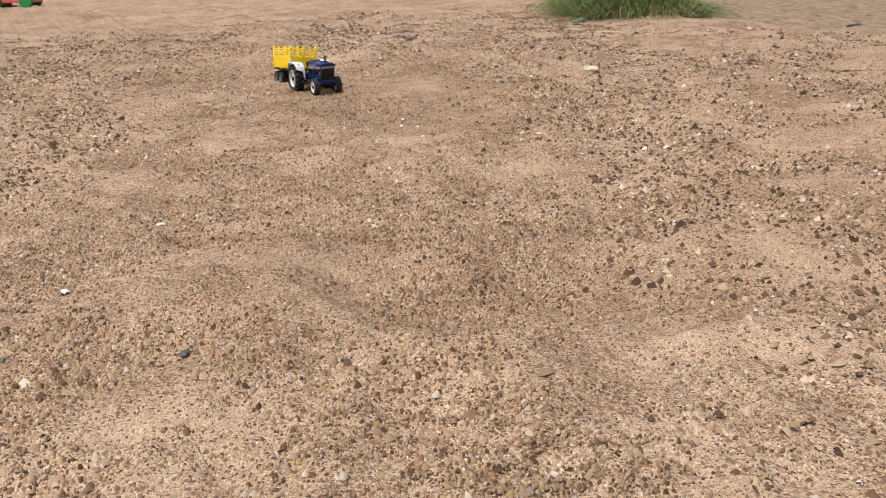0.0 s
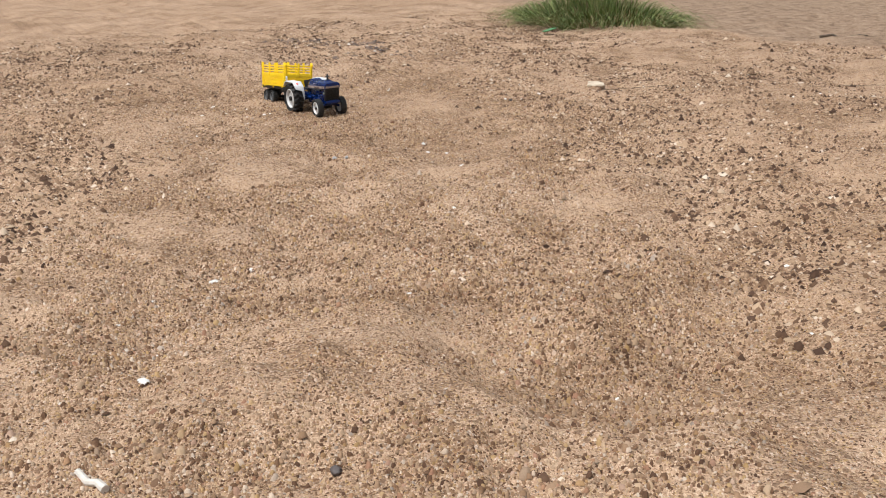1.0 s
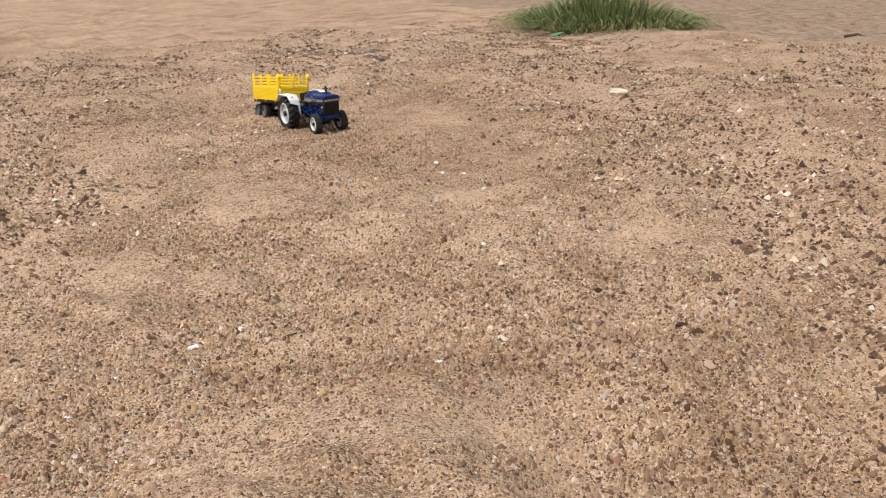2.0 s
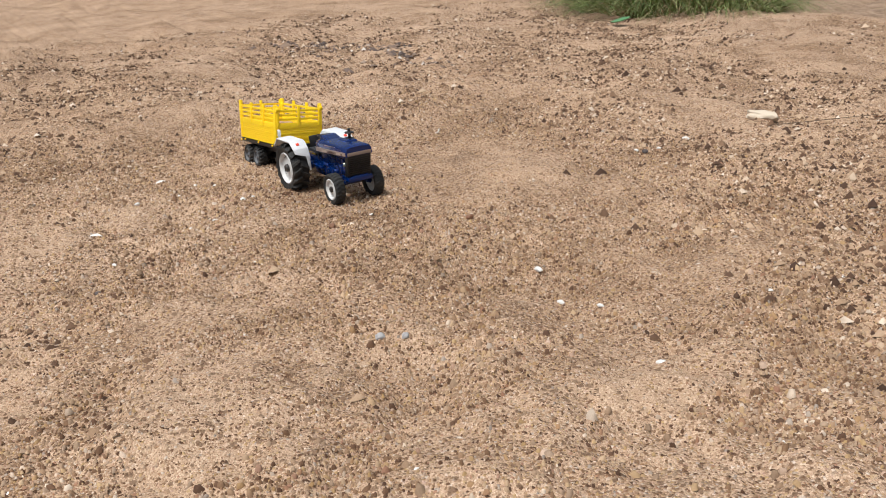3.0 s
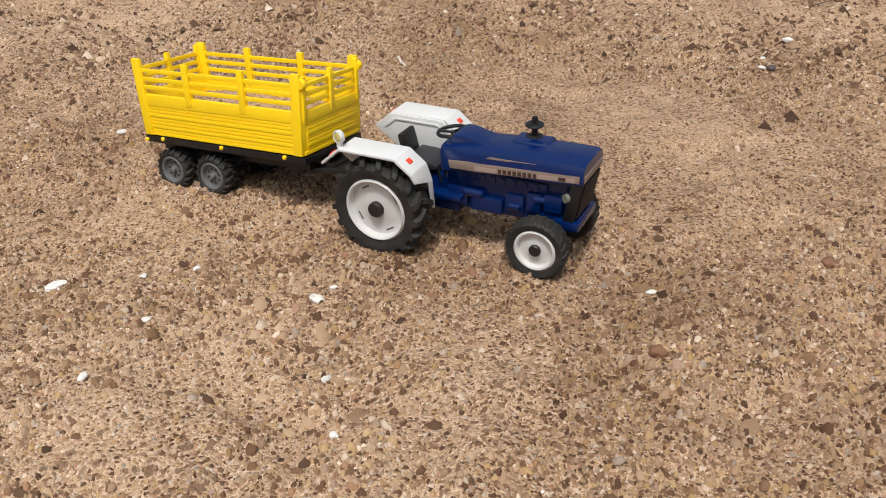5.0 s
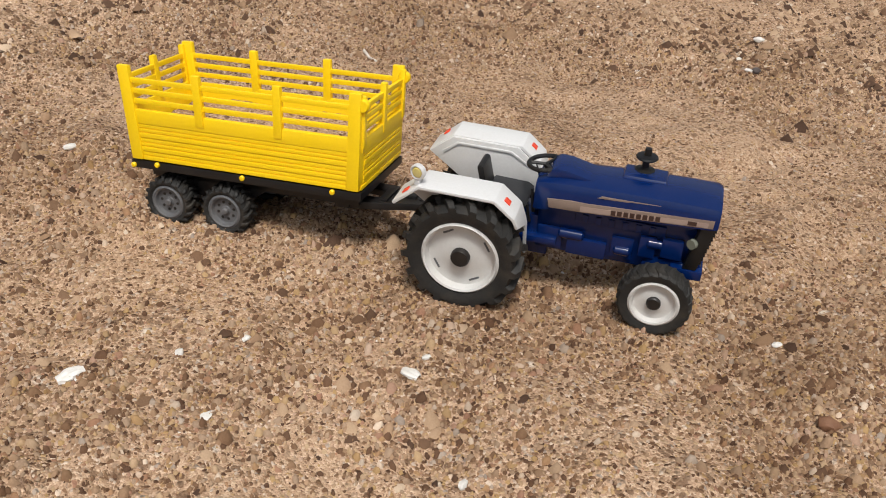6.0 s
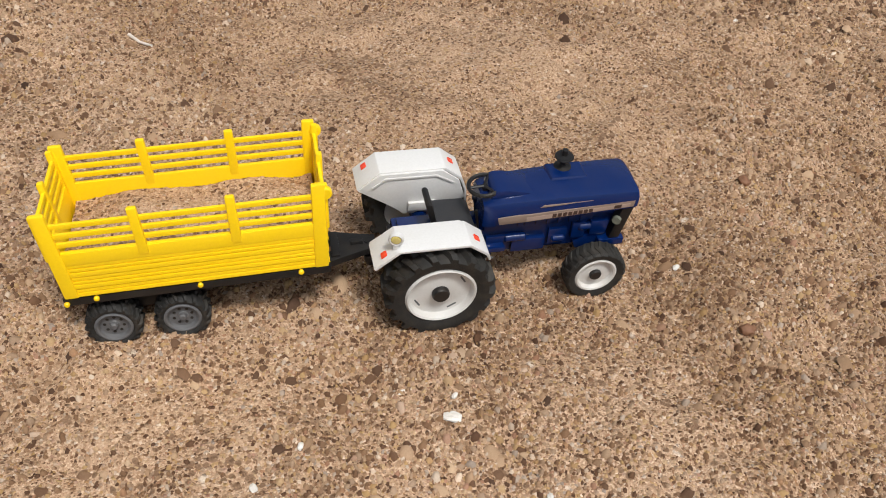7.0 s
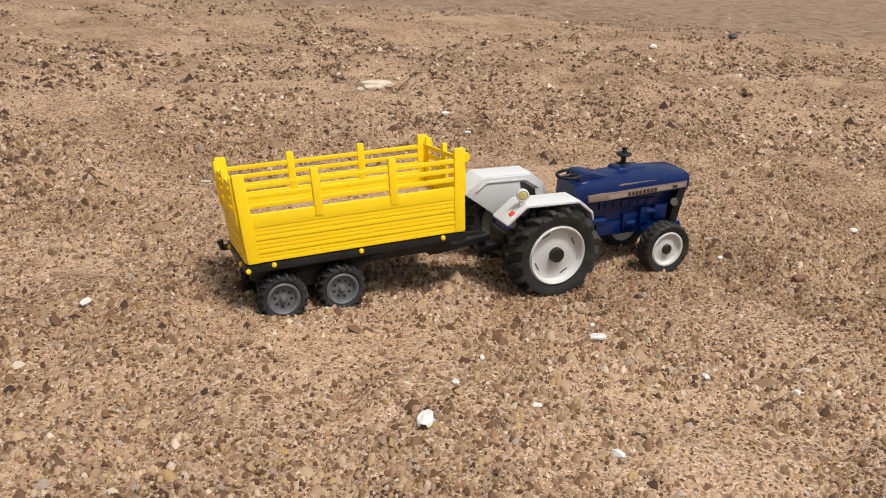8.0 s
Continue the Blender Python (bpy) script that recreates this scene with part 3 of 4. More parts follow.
    for s in (-1, 1):
        lamp = part("headlight", lathe([(2.1, -1.4), (2.2, 0.4), (1.7, 0.9), (0.2, 1.0)], 18), M_CLEAR, tr, "small silvery headlight", place=at(91, s * 12.6, 39.5, 0, 0, -90 - s * 55 + (180 if s > 0 else 0)))
    bm = prism([(74, 19), (93, 20), (97, 24), (96.5, 28), (78, 28), (72, 24)], -9.6, 9.6, 1.2)
    add_box(bm, 84, 97.4, -13.2, 13.2, 22.5, 27, 1.0)
    part("front_support", bm, M_BLUE, tr, "dark blue front axle carrier and bumper")
    bm = tube([(80, -19, 15.6), (80, -12, 18.5), (80, 0, 19.5), (80, 12, 18.5), (80, 19, 15.6)], 2.4, 10)
    part("front_axle", bm, M_BLUE, tr)
    # seat
    seat = part("seat", prism([(1, 40), (20, 39), (21, 41), (18, 42.6), (3, 43)], -9.5, 9.5, 0.9), M_SEAT, tr, "black plastic seat")
    part("backrest", prism([(0.6, 41), (3.4, 41.6), (0.4, 53.6), (-1.2, 54.2), (-2.6, 53.2)], -6.6, 6.6, 0.9), M_BLACK, seat)
    part("seat_post", box(4, 15, -4.5, 4.5, 33, 40.5, 0.5), M_BLACK, seat)
    # steering wheel
    bm = bmesh.new()
    tilt = Matrix.Rotation(radians(-7), 3, "Y")
    ringpts = 28
    for k in range(ringpts):
        a, b = 2 * math.pi * k / ringpts, 2 * math.pi * (k + 1) / ringpts
        p, q = tilt @ Vector((7.5 * math.cos(a), 7.5 * math.sin(a), 0)), tilt @ Vector((7.5 * math.cos(b), 7.5 * math.sin(b), 0))
        add_tube(bm, [p, q], 1.0, 8)
    for a in (0, 120, 240):
        p = tilt @ Vector((7.5 * math.cos(radians(a + 60)), 7.5 * math.sin(radians(a + 60)), 0))
        add_tube(bm, [(0, 0, -0.4), p], 0.75, 6)
    bmesh.ops.recalc_face_normals(bm, faces=bm.faces)
    sw = part("steering_wheel", bm, M_BLACK, tr, "thin black three-spoke steering wheel", place=at(26.0, 0, 57.6))
    part("steering_column", tube([(0, 0, 0), (4.5, 0, -11)], [1.5, 2.0], 10), M_BLACK, sw)
    for k, (x, y, z) in enumerate(((22, -5, 47), (23.5, 4.5, 46), (21, -8.5, 41))):
        part("lever", tube([(x + 2, y, 33), (x, y, z)], 0.7, 7), M_BLACK, tr)
    # exhaust
    ex = part("exhaust_pipe", lathe([(4.4, 0), (4.2, 0.7), (2.2, 1.2), (1.5, 1.8), (1.5, 6), (0.5, 6.2)], 22, axis="z"), M_BLACK, tr, "short black exhaust stack with a cap", place=at(66.3, 7.6, 58.4))
    part("exhaust_cap", lathe([(1.2, 5.2), (4.3, 5.6), (4.7, 6.2), (4.3, 6.9), (1.6, 7.3), (1.4, 10.2), (0.4, 10.4)], 22, axis="z"), M_BLACK, ex)
    # fenders
    for s in (-1, 1):
        bm = bmesh.new()
        prof = [(-31.0, 45.0), (-20.0, 54.2), (12.0, 54.2), (20.6, 47.4), (22.4, 42.6), (23.6, 39.0), (24.6, 24.0)]
        inn = [(-30.0, 43.9), (-19.5, 52.8), (11.4, 52.8), (19.6, 46.3), (21.2, 42.2), (22.4, 38.8), (23.4, 24.0)]
        y_in, y_out = 18.6, 34.8
        def width(i):
            return (y_out, y_out, y_out, y_out - 0.3, y_out - 1.2, 22.6, 20.6)[i]
        outer_o = [bm.verts.new((x * MM, s * width(i) * MM, z * MM)) for i, (x, z) in enumerate(prof)]
        outer_i = [bm.verts.new((x * MM, s * y_in * MM, z * MM)) for x, z in prof]
        lower_o = [bm.verts.new((x * MM, s * width(i) * MM, z * MM)) for i, (x, z) in enumerate(inn)]
        lower_i = [bm.verts.new((x * MM, s * y_in * MM, z * MM)) for x, z in inn]
        for i in range(6):
            for p, q in ((outer_o, outer_i), (outer_i, lower_i), (lower_i, lower_o), (lower_o, outer_o)):
                bm.faces.new((p[i], p[i + 1], q[i + 1], q[i]))
        bm.faces.new((outer_o[0], outer_i[0], lower_i[0], lower_o[0]))
        bm.faces.new((outer_o[-1], outer_i[-1], lower_i[-1], lower_o[-1]))
        bmesh.ops.recalc_face_normals(bm, faces=bm.faces)
        bmesh.ops.bevel(bm, geom=list(bm.edges), offset=0.5 * MM, segments=2, affect="EDGES", profile=0.6)
        fender = part("fender", bm, M_WHITE, tr, "white plastic rear fender with red reflectors")
        panel = prism([(-30.5, 45), (-19.8, 53.6), (10.4, 53.6), (19, 46.8), (22.5, 36), (15, 28), (-8, 28), (-12, 32)], s * 17.4, s * 18.7, 0.3)
        part("panel_rib", prism([(-24, 46.5), (-17.5, 51.6), (7.5, 51.6), (16.5, 46.3), (16.0, 45.4), (7.2, 50.5), (-17.0, 50.5), (-23.2, 45.5)], s * 16.9, s * 17.4, 0.15), M_WHITE, fender)
        part("inner_panel", panel, M_WHITE, fender, "white inner fender panel")
        part("inner_step", box(-6, 8, min(s * 15.6, s * 17.4), max(s * 15.6, s * 17.4), 31, 36, 0.5), M_WHITE, fender)
        for x, z, ang, ry in ((-26.0, 49.25, -39.9, 30.5), (16.0, 51.05, 38.3, 27.5)):
            part("reflector", prism([(-1.6, 0), (1.6, 0), (1.3, 0.6), (-1.3, 0.6)], -1.6, 1.6, 0.15), M_RED, fender, "small red reflector", place=at(x, s * ry, z, 0, ang, 0))
    fender = [o for o in tr.children if o.name.startswith("fender")][0]
    lamp = part("work_lamp", lathe([(2.6, 1.4), (3.3, 0.7), (3.4, -1.0), (2.8, -1.6), (2.5, -1.1), (0.2, -0.9)], 22), M_WHITE, fender, "round white work lamp", place=at(-21.0, -30.8, 59.0, 0, 0, -14))
    part("lamp_lens", lathe([(2.3, -1.2), (1.8, -1.7), (0.2, -1.9)], 18), M_LENS, lamp, "clear amber lens")
    part("lamp_foot", box(-1.2, 1.2, -1.2, 1.2, -6, -2.5, 0.3), M_WHITE, lamp)
    # wheels
    for s in (-1, 1):
        wheel("rear_wheel", tr, at(0, s * 29.2, 25.2, 0, 11 * s, 0), 26.0, 16.4, 8.6, 17, 2.8, s, M_RIM, "white plastic rear wheel rim", 4.1, M_BLACK)
        wheel("front_wheel", tr, at(80.5, s * 21.4, 15.4, 0, 20, 0), 15.4, 10.3, 5.2, 24, 0.5, s, M_RIM, "white plastic front wheel rim", 3.0, M_BLACK)
    # hitch
    bm = box(-30, -13, -4, 4, 18, 22, 0.8)
    add_tube(bm, [(-27, 0, 14), (-27, 0, 27)], 1.8, 12)
    add_box(bm, -18, -13, -9, 9, 15, 30, 1.0)
    part("hitch", bm, M_BLACK, tr, "black plastic tow hitch")
    return tr


# ---- toy trailer ----
def make_trailer(place):
    tl = thing("toy_trailer", "bright yellow plastic toy stake trailer on black chassis", "toy trailer", place)
    xr, xf, zb, zt = -159.0, -48.0, 38.4, 79.4
    yb = 25.8
    chassis = bmesh.new()
    add_box(chassis, xr - 1.5, xf + 1.0, -26.5, 26.5, 33.8, 37.8, 0.6)
    for y in (-14, 14):
        add_box(chassis, xr + 2, xf - 4, y - 2.5, y + 2.5, 27, 34, 0.5)
    add_prism(chassis, [(-150, 34), (-144, 20), (-108, 20), (-88, 34)], -16.5, -11.5, 0.6)
    add_prism(chassis, [(-150, 34), (-144, 20), (-108, 20), (-88, 34)], 11.5, 16.5, 0.6)
    part("chassis", chassis, M_BLACK, tl, "black plastic chassis bed")
    bar = bmesh.new()
    add_prism(bar, [(-60, -15), (-60, -6.5), (-43, -3.4), (-43, 3.4), (-60, 6.5), (-60, 15), (-46, 11.5), (-29, 6.0), (-24, 5.0), (-24, -5.0), (-29, -6.0), (-46, -11.5)], 24.5, 28.0, 0.4, axis="z")
    add_box(bar, -45.5, -41.5, -9, 9, 28.0, 29.2, 0.3)
    add_box(bar, -36, -30, -1.6, 1.6, 28.0, 29.6, 0.3)
    add_tube(bar, [(-27, 0, 17.0), (-27, 0, 28.5)], 2.2, 12)
    add_box(bar, -64, -57, -16, 16, 25, 34, 0.6)
    part("drawbar", bar, M_BLACK, tl, "black A-shaped drawbar")
    for x, r0 in ((-143.9, 9), (-114.4, 31)):
        part("axle", tube([(x, -22, 18.3), (x, 22, 18.3)], 2.0, 10), M_BLACK, tl)
        for s in (-1, 1):
            w = wheel("trailer_wheel", tl, at(x, s * 21.2, 18.3, 0, r0, 0), 12.3, 7.8, 5.6, 18, 1.2, s, M_GREY, "grey plastic trailer wheel rim", 1.6, M_GREY)
            for k in range(8):
                a = 2 * math.pi * k / 8
                part("rim_hole", lathe([(0.75, s * 2.2), (0.75, s * 3.12), (0.2, s * 3.12)], 8), M_BLACK, w, place=at(4.1 * math.cos(a), 0, 4.1 * math.sin(a)))

    def wall(length, holder, posts, name, label):
        """A panel along local x, standing at local y 0, outer face to -y."""
        w = part(name, box(0, length, -0.6, 1.2, zb, 62.0, 0.3), M_YELLOW, holder, label)
        part("panel_band", box(0.6, length - 0.6, -1.2, -0.6, 55.6, 61.8, 0.25), M_YELLOW, w)
        part("bottom_band", box(0.6, length - 0.6, -1.2, -0.6, zb + 0.2, zb + 2.2, 0.25), M_YELLOW, w)
        k, z = 0, zb + 2.5
        while z < 54.4:
            h = (2.0, 2.4, 1.8, 2.2, 2.6, 1.9, 2.1)[k % 7]
            part("plank", box(3.2, length - 3.2, -0.95 - 0.14 * ((k * 5) % 3), -0.6, z, z + h - 0.42, 0.12), M_YELLOW, w)
            z += h
            k += 1
        for z in (64.6, 69.2, 73.9):
            part("rail", box(1.0, length - 1.0, -0.7, 0.9, z, z + 2.3, 0.35), M_YELLOW, w)
        for x, pw, top in posts:
            part("post", box(x - pw / 2, x + pw / 2, -1.9, 1.5, zb if pw > 4.9 else 57.5, top, 1.0, (0.92, 0.86)), M_YELLOW, w)
        return w

    def splay(ob, length, back, front):
        """Lean both ends of a side panel outwards towards the top."""
        for v in ob.data.vertices:
            f, along = (v.co.z / MM - zb) / 43, v.co.x / MM / length
            v.co.x += f * MM * (front * along - back * (1 - along))
        for piece in ob.children:
            splay(piece, length, back, front)

    L, B = xf - xr, 2 * yb
    side = [(2.8, 6.0, zt + 2.2), (L / 3, 4.2, zt + 1.2), (2 * L / 3, 4.2, zt + 1.2), (L - 2.8, 6.0, zt + 2.2)]
    end = [(B / 2, 3.6, zt + 0.8), (1.6, 3.0, zt + 1.0), (B - 1.6, 3.0, zt + 1.0)]
    for s, rz, x, y in ((-1, 0, xr, -yb), (1, 180, xf, yb)):
        w = wall(L, tl, side, "side_panel", "yellow slatted side panel")
        splay(w, L, 3.3 if s < 0 else 1.9, 1.9 if s < 0 else 3.3)
        w.matrix_local = at(x, y, 0, 0, 0, rz)
    wall(B, tl, end, "end_panel", "yellow slatted end panel").matrix_local = at(xr + 0.4, yb, zb, 0, -4.4, 0) @ pose(0, 0, 0, 0, 0, -90) @ at(0, 0, -zb)
    wall(B, tl, end, "end_panel", "yellow slatted end panel").matrix_local = at(xf - 0.4, -yb, zb, 0, 2.5, 0) @ pose(0, 0, 0, 0, 0, 90) @ at(0, 0, -zb)
    front = [o for o in tl.children if o.name.startswith("end_panel")][1]
    for x in (0.4, B - 0.4):
        part("corner_knob", lathe([(2.4, -1.7), (2.9, -1.0), (2.9, 1.0), (2.4, 1.7)], 20), M_YELLOW, front, place=at(x, -0.6, zt - 3.0, 0, 0, 90))
    part("bed_floor", box(xr + 1, xf - 1, -yb + 1, yb - 1, 37.9, 38.9), M_YELLOW, tl)
    peg = lathe([(1.15, -1.4), (1.25, 0.7), (0.9, 1.1), (0.2, 1.2)], 12)
    first = part("peg", peg, M_YELLOW, tl, "small yellow fixing peg", place=at(-146.8, -26.6, 36.6, 0, 0, 180))
    for x in (-103.6, -60.2):
        share(first, at(x, -26.6, 36.6, 0, 0, 180))
    for x in (-146.8, -103.6, -60.2):
        share(first, at(x, 26.6, 36.6))
    share(first, at(xr - 0.2, -26.6, 35.2, 0, 0, 180))
    for y in (-17, 17):
        share(first, at(xr - 1.7, y, 36.6, 0, 0, 90))
    part("rear_hook", tube([(xr, 20, 36), (xr - 5, 20, 36), (xr - 6, 20, 40)], 1.8, 8), M_BLACK, tl)
    return tl


make_tractor(TILT.copy())
make_trailer(TRAILER.copy())


# ---- sand in the trailer bed ----
def sand_load(place):
    bm = bmesh.new()
    nx, ny = 72, 34
    grid = []
    for j in range(ny):
        row = []
        for i in range(nx):
            x, y = -157.0 + 107.0 * i / (nx - 1), -24.3 + 48.6 * j / (ny - 1)
            z = 53.0 + 0.06 * y + 3.6 * noise.noise(Vector((x * 0.035, y * 0.06, 2))) + 1.0 * noise.noise(Vector((x * 0.2, y * 0.2, 5))) + 0.6 * noise.noise(Vector((x * 0.7, y * 0.7, 5)))
            row.append(bm.verts.new((x * MM, y * MM, max(z, 41.0) * MM)))
        grid.append(row)
    for j in range(ny - 1):
        for i in range(nx - 1):
            bm.faces.new((grid[j][i], grid[j][i + 1], grid[j + 1][i + 1], grid[j + 1][i]))
    rim = grid[0] + [r[-1] for r in grid[1:]] + grid[-1][-2::-1] + [r[0] for r in grid[-2:0:-1]]
    low = [bm.verts.new((v.co.x, v.co.y, 38.95 * MM)) for v in rim]
    for k in range(len(rim)):
        m = (k + 1) % len(rim)
        bm.faces.new((rim[m], rim[k], low[k], low[m]))
    bm.faces.new(low[::-1])
    bmesh.ops.recalc_face_normals(bm, faces=bm.faces)
    return tagged(part("sand_load", bm, M_SAND, place=place), "thin load of coarse brown sand in the trailer bed", "sand")


sand_load(TRAILER.copy())


# ---- grass clump ----
def make_grass(x, y, wide, high):
    tuft = thing("grass_clump", "low green grass clump with dry brown stems in sand", "grass", pose(x, y, swell(x, y)))
    for name, count, mat, lab, reach in (("foliage", 4200, M_GRASS, "thin green grass blades", 1.0), ("dry_stem_mass", 1700, M_STRAW, "dry brown stems", 0.75)):
        rng = random.Random(len(name))
        verts, faces = [], []
        for _ in range(count):
            a, d = rng.uniform(0, 2 * math.pi), math.sqrt(rng.random()) * 0.92
            bx, by = wide * d * math.cos(a), wide * 0.55 * d * math.sin(a)
            out = Vector((bx / wide, by / (wide * 0.55), 0)) * 0.9 + Vector((rng.uniform(-1, 1), rng.uniform(-1, 1), 0)) * 0.6
            tall = high * rng.uniform(0.35, 1.1) * reach * (1.1 - 0.55 * d)
            w = rng.uniform(0.0009, 0.0026) * (0.6 if mat is M_STRAW else 1)
            side = Vector((rng.uniform(-1, 1), rng.uniform(-1, 1), 0)).normalized() * w
            base = len(verts)
            for k in range(5):
                f = k / 4
                p = Vector((bx, by, -0.01)) + out * (wide * (0.15 + 0.25 * d) * f) + Vector((0, 0, tall * (f - (0.25 + 0.75 * d) * f * f)))
                verts += [p - side * (1 - f * 0.92), p + side * (1 - f * 0.92)]
            for k in range(4):
                faces.append((base + 2 * k, base + 2 * k + 1, base + 2 * k + 3, base + 2 * k + 2))
        me = bpy.data.meshes.new(name)
        me.from_pydata(verts, [], faces)
        me.materials.append(mat)
        ob = new(name, me)
        ob.parent = tuft
        tagged(ob, lab, kind="stuff")
    return tuft


make_grass(-0.96, 1.54, 0.37, 0.30)
leaf = prism([(0, 0), (14, -9), (34, -12), (52, -3), (56, 0), (50, 5), (30, 12), (12, 8)], 0, 2.5, 0.6, axis="z")
tagged(part("fallen_leaf", leaf, M_LEAF, place=pose(-0.83, 1.20, swell(-0.83, 1.20) + 0.012, 18, -14, 20)), "green fallen leaf lying on sand beside grass", "leaf")


# ---- single stones, shells and sticks ----
def lump(name, x, y, size, mat, label, category, wide=0.65, high=0.4, turn=0.0, seed=1, rough=0.45, group=""):
    """One uneven stone or shell, resting in the sand; size is its length in mm."""
    bm = bmesh.new()
    bmesh.ops.create_icosphere(bm, subdivisions=3, radius=1.0)
    for v in bm.verts:
        p = v.co.normalized()
        r = 1 + rough * noise.noise(p * 1.3 + Vector((seed * 7.3, seed, 0))) + rough * 0.6 * noise.noise(p * 3.1 + Vector((0, seed * 3.7, 0)))
        v.co = Vector((p.x * r, p.y * r * wide, p.z * r * high)) * size * 0.5 * MM
    spot = pose(x, y, swell(x, y) + size * MM * high * 0.28, 0, 0, turn)
    return tagged(part(name, bm, mat, place=spot), label, category, group)


def shell(x, y, size, turn, seed):
    """A broken shell: a ribbed half cone with a thick lip."""
    bm = bmesh.new()
    n, m = 14, 9
    rings = []
    for i in range(m):
        f = i / (m - 1)
        ring = []
        for k in range(n):
            a = math.pi * (k / (n - 1))
            r = (0.07 + 0.26 * math.sin(math.pi * min(1, 0.12 + f * 0.74)) ** 0.8) * (1 + 0.06 * math.cos(k * 2.4) + 0.45 * noise.noise(Vector((f * 3, k * 0.4, seed))))
            ring.append(((f - 0.5) * 1.0, r * math.cos(a), r * math.sin(a) * 0.75))
        rings.append(ring)
    scale = size * MM
    out = [[bm.verts.new(Vector(p) * scale) for p in r] for r in rings]
    inn = [[bm.verts.new(Vector((p[0] * 0.94, p[1] * 0.84, p[2] * 0.8 - 0.02)) * scale) for p in r] for r in rings]
    for i in range(m - 1):
        for k in range(n - 1):
            bm.faces.new((out[i][k], out[i + 1][k], out[i + 1][k + 1], out[i][k + 1]))
            bm.faces.new((inn[i][k], inn[i][k + 1], inn[i + 1][k + 1], inn[i + 1][k]))
        for k in (0, n - 1):
            bm.faces.new((out[i][k], inn[i][k], inn[i + 1][k], out[i + 1][k]))
    for i in (0, m - 1):
        for k in range(n - 1):
            bm.faces.new((out[i][k], out[i][k + 1], inn[i][k + 1], inn[i][k]))
    bmesh.ops.recalc_face_normals(bm, faces=bm.faces)
    spot = pose(x, y, swell(x, y) + 0.0004, 0, -4, turn)
    return tagged(part("shell", bm, M_SHELL, place=spot), "broken white seashell lying on sand", "shell", "white shells on the sand")


def stick(name, points, radius, mat, label, category):
    """A thin stick along points (x, y) in metres that lies on the sand; radius in mm at both ends."""
    path = [((x * 1000), (y * 1000), swell(x, y) * 1000 + radius[0] * 0.8) for x, y in points]
    n = len(path)
    radii = [radius[0] + (radius[1] - radius[0]) * i / (n - 1) * (1 + 0.2 * math.sin(i * 2.1)) for i in range(n)]
    return tagged(part(name, tube(path, radii, 8), mat), label, category)


lump("flat_stone", 0.11, 0.58, 46, M_LIME, "flat pale tan limestone lying on sand", "stone", 0.50, 0.30, 8, 2, 0.34)
for k, (x, y, size, turn) in enumerate(((0.012, -0.236, 13, 35), (-0.116, -0.137, 10, 55), (-0.004, -0.086, 8, -20), (0.88, -0.53, 10, 15), (0.70, -0.42, 8, 75))):
    shell(x, y, size, turn, k + 1)
for k, (x, y, size, turn) in enumerate(((0.053, -0.159, 5, 0), (0.134, -0.011, 5, 40), (0.108, -0.242, 5, 20), (0.382, 0.010, 6, 5), (0.406, 0.027, 5, 30), (0.500, -0.010, 6, 60),
                                        (0.132, 0.415, 9, 10), (0.118, 0.385, 6, 60), (-0.001, -0.076, 4, 50), (-0.070, -0.092, 4, 70), (-0.090, -0.108, 5, 100), (0.029, -0.128, 5, 80),
                                        (-0.055, -0.179, 6, 110), (0.313, 0.045, 8, 0), (0.124, 0.342, 6, 0), (-0.232, 0.022, 7, 50), (0.753, 0.909, 17, 10), (0.725, 0.668, 9, 40))):
    lump("white_pebble", x, y, size, M_SHELL, "small white shell pebble lying on sand", "pebble", 0.6, 0.5, turn, k + 2, 0.3, "white pebbles on the sand")
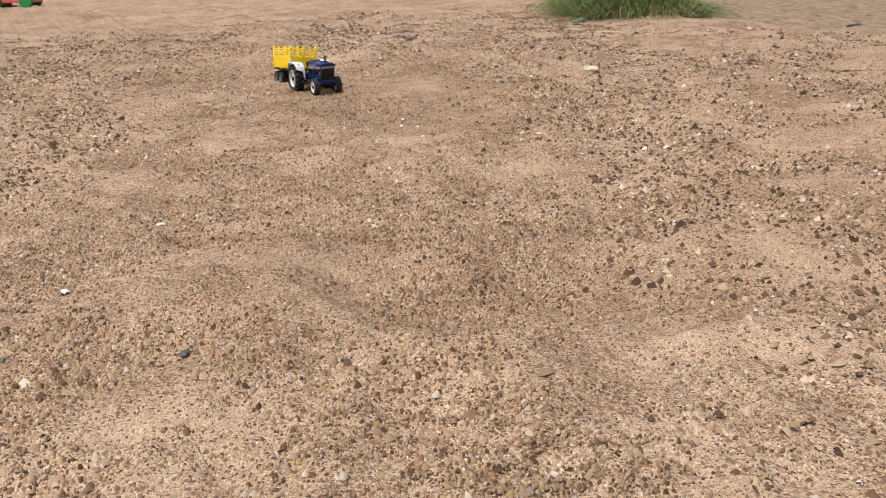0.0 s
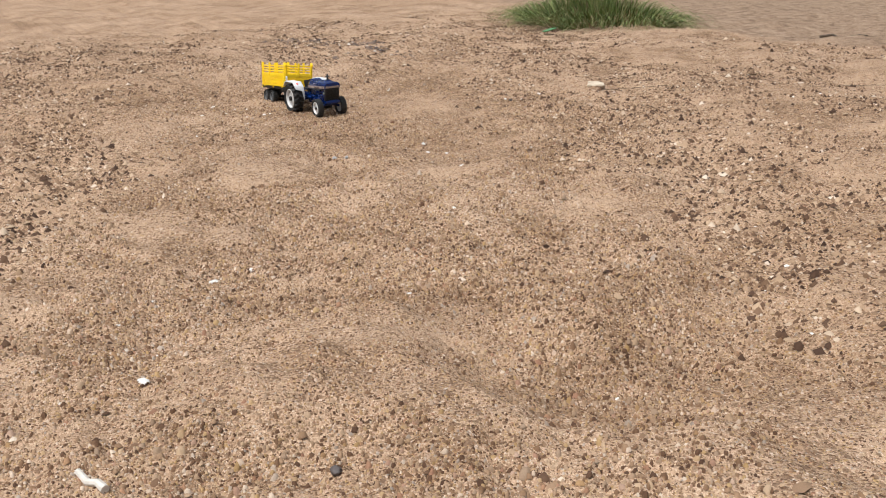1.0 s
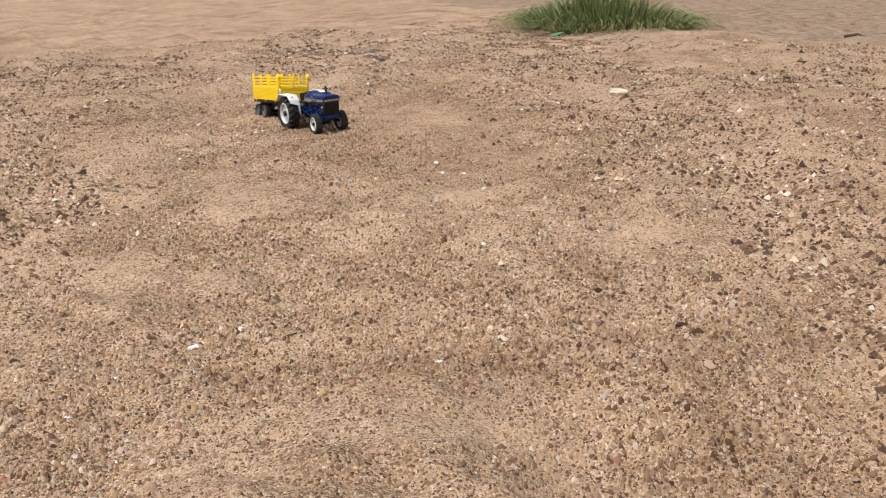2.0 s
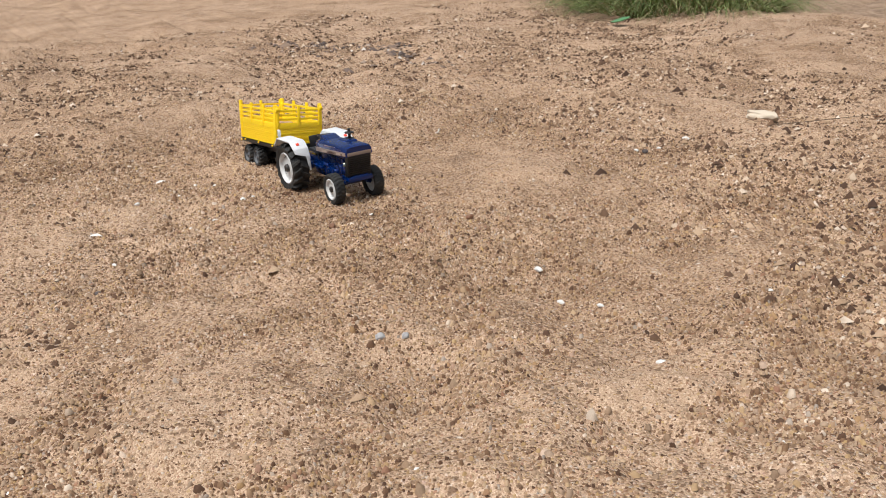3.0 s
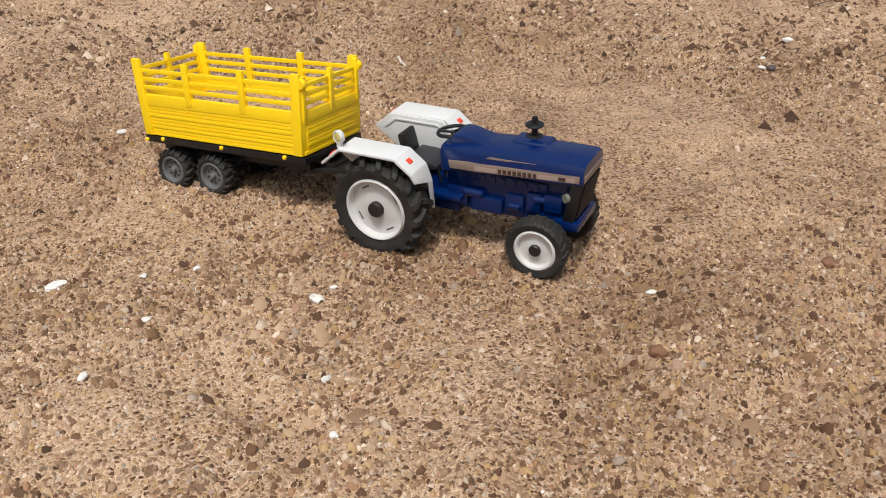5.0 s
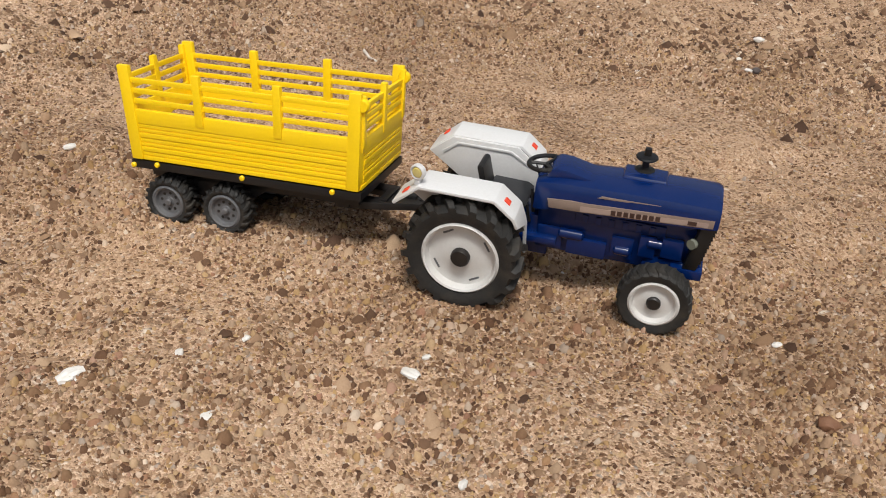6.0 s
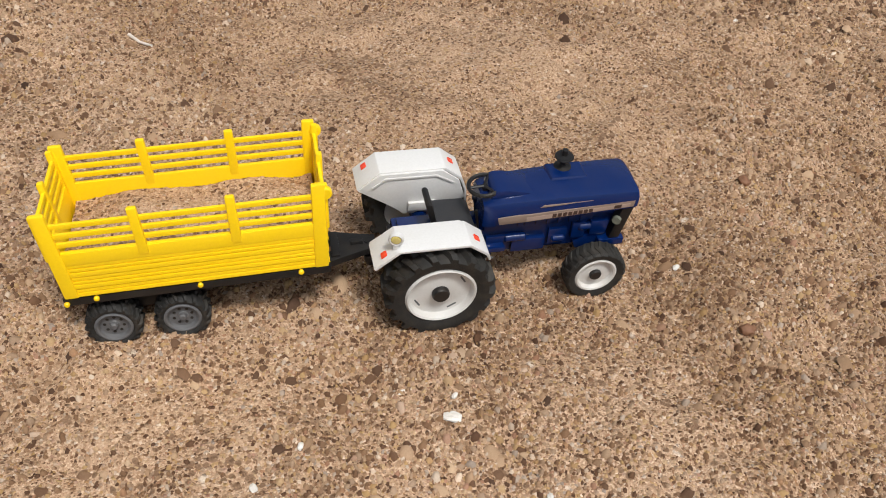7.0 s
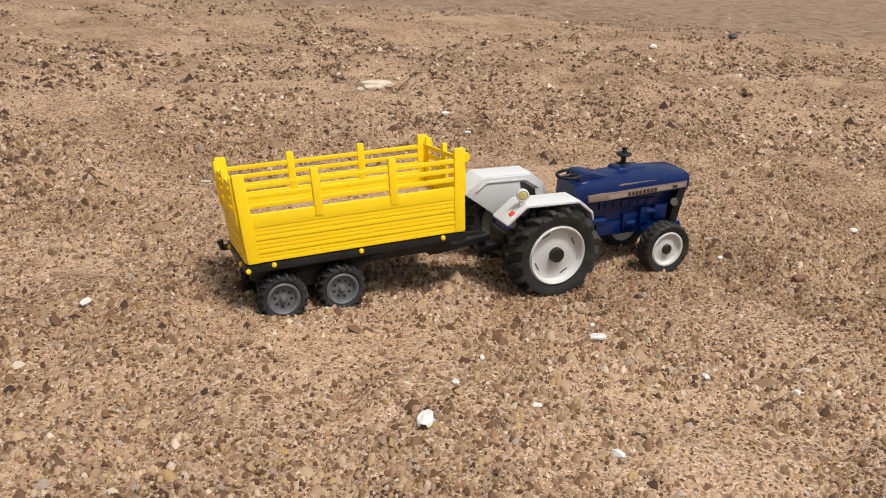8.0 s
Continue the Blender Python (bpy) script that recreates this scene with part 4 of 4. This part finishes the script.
for k, (x, y, size, mat, word) in enumerate(((1.055, -0.470, 8, M_DARKSTONE, "dark brown"), (0.165, -0.267, 7, M_DARKSTONE, "dark brown"), (0.362, -0.130, 7, M_GREYSTONE, "grey"), (0.375, -0.118, 6, M_GREYSTONE, "grey"),
                                             (0.150, -0.06, 8, M_RUST, "rust brown"), (0.130, 0.350, 7, M_DARKSTONE, "dark brown"), (1.21, 1.223, 26, M_DARKSTONE, "dark brown"), (0.205, 0.052, 8, M_RUST, "rust brown"))):
    lump("pebble", x, y, size, mat, word + " pebble lying on coarse sand", "pebble", 0.8, 0.7, k * 40, k + 9, 0.25, "dark pebbles on the sand")
stick("stick", [(1.004, -0.583), (0.996, -0.585), (0.988, -0.589), (0.978, -0.592)], (2.6, 1.9), M_BONE, "bleached white stick lying on sand", "stick")
stick("stick", [(-0.150, 0.248), (-0.143, 0.241), (-0.135, 0.233)], (1.2, 0.8), M_BONE, "thin bleached white stick on sand", "stick")
stick("twig", [(-0.20, 1.75), (-0.17, 1.77), (-0.14, 1.745), (-0.12, 1.75), (-0.09, 1.78), (-0.06, 1.77)], (4, 2), M_TWIG, "dark crooked twig lying on sand", "twig")
stick("twine", [(0.133, 0.568), (0.21, 0.69), (0.29, 0.81), (0.37, 0.93), (0.449, 1.06), (0.54, 1.20), (0.63, 1.35)], (0.45, 0.45), M_TWIG, "thin dark thread lying across sand", "thread")


# ---- toys left farther off ----
def far_toy(x, y, turn, label, lower, upper, tyres, words):
    toy = thing("toy_car", label, "toy car", pose(x, y, swell(x, y), 0, 0, turn))
    part("body", box(-120, 120, -55, 55, 25, 80, 10, (0.94, 0.9)), lower, toy, words[0])
    cab = part("cab", box(-20, 118, -52, 52, 60, 125, 14, (0.7, 0.85)), upper, toy, words[1])
    part("windscreen", box(-13, -9, -38, 38, 84, 114, 1.5), M_BLACK, cab)
    part("bumper", box(-126, -116, -50, 50, 28, 44, 4), tyres, toy)
    for wx in (-80, 80):
        for s in (-1, 1):
            part("wheel", lathe([(32, -11), (35, -6), (35, 6), (32, 11), (10, 13), (2, 13)], 20), tyres, toy, words[2], place=at(wx, s * 58, 34, 0, 0, 0 if s > 0 else 180))
    return toy


far_toy(-3.62, -0.33, 62, "small pink and yellow plastic toy car with green wheels on sand", M_PINK, M_YELLOW, M_GREEN, ("pink lower body", "yellow cab", "green plastic wheel"))
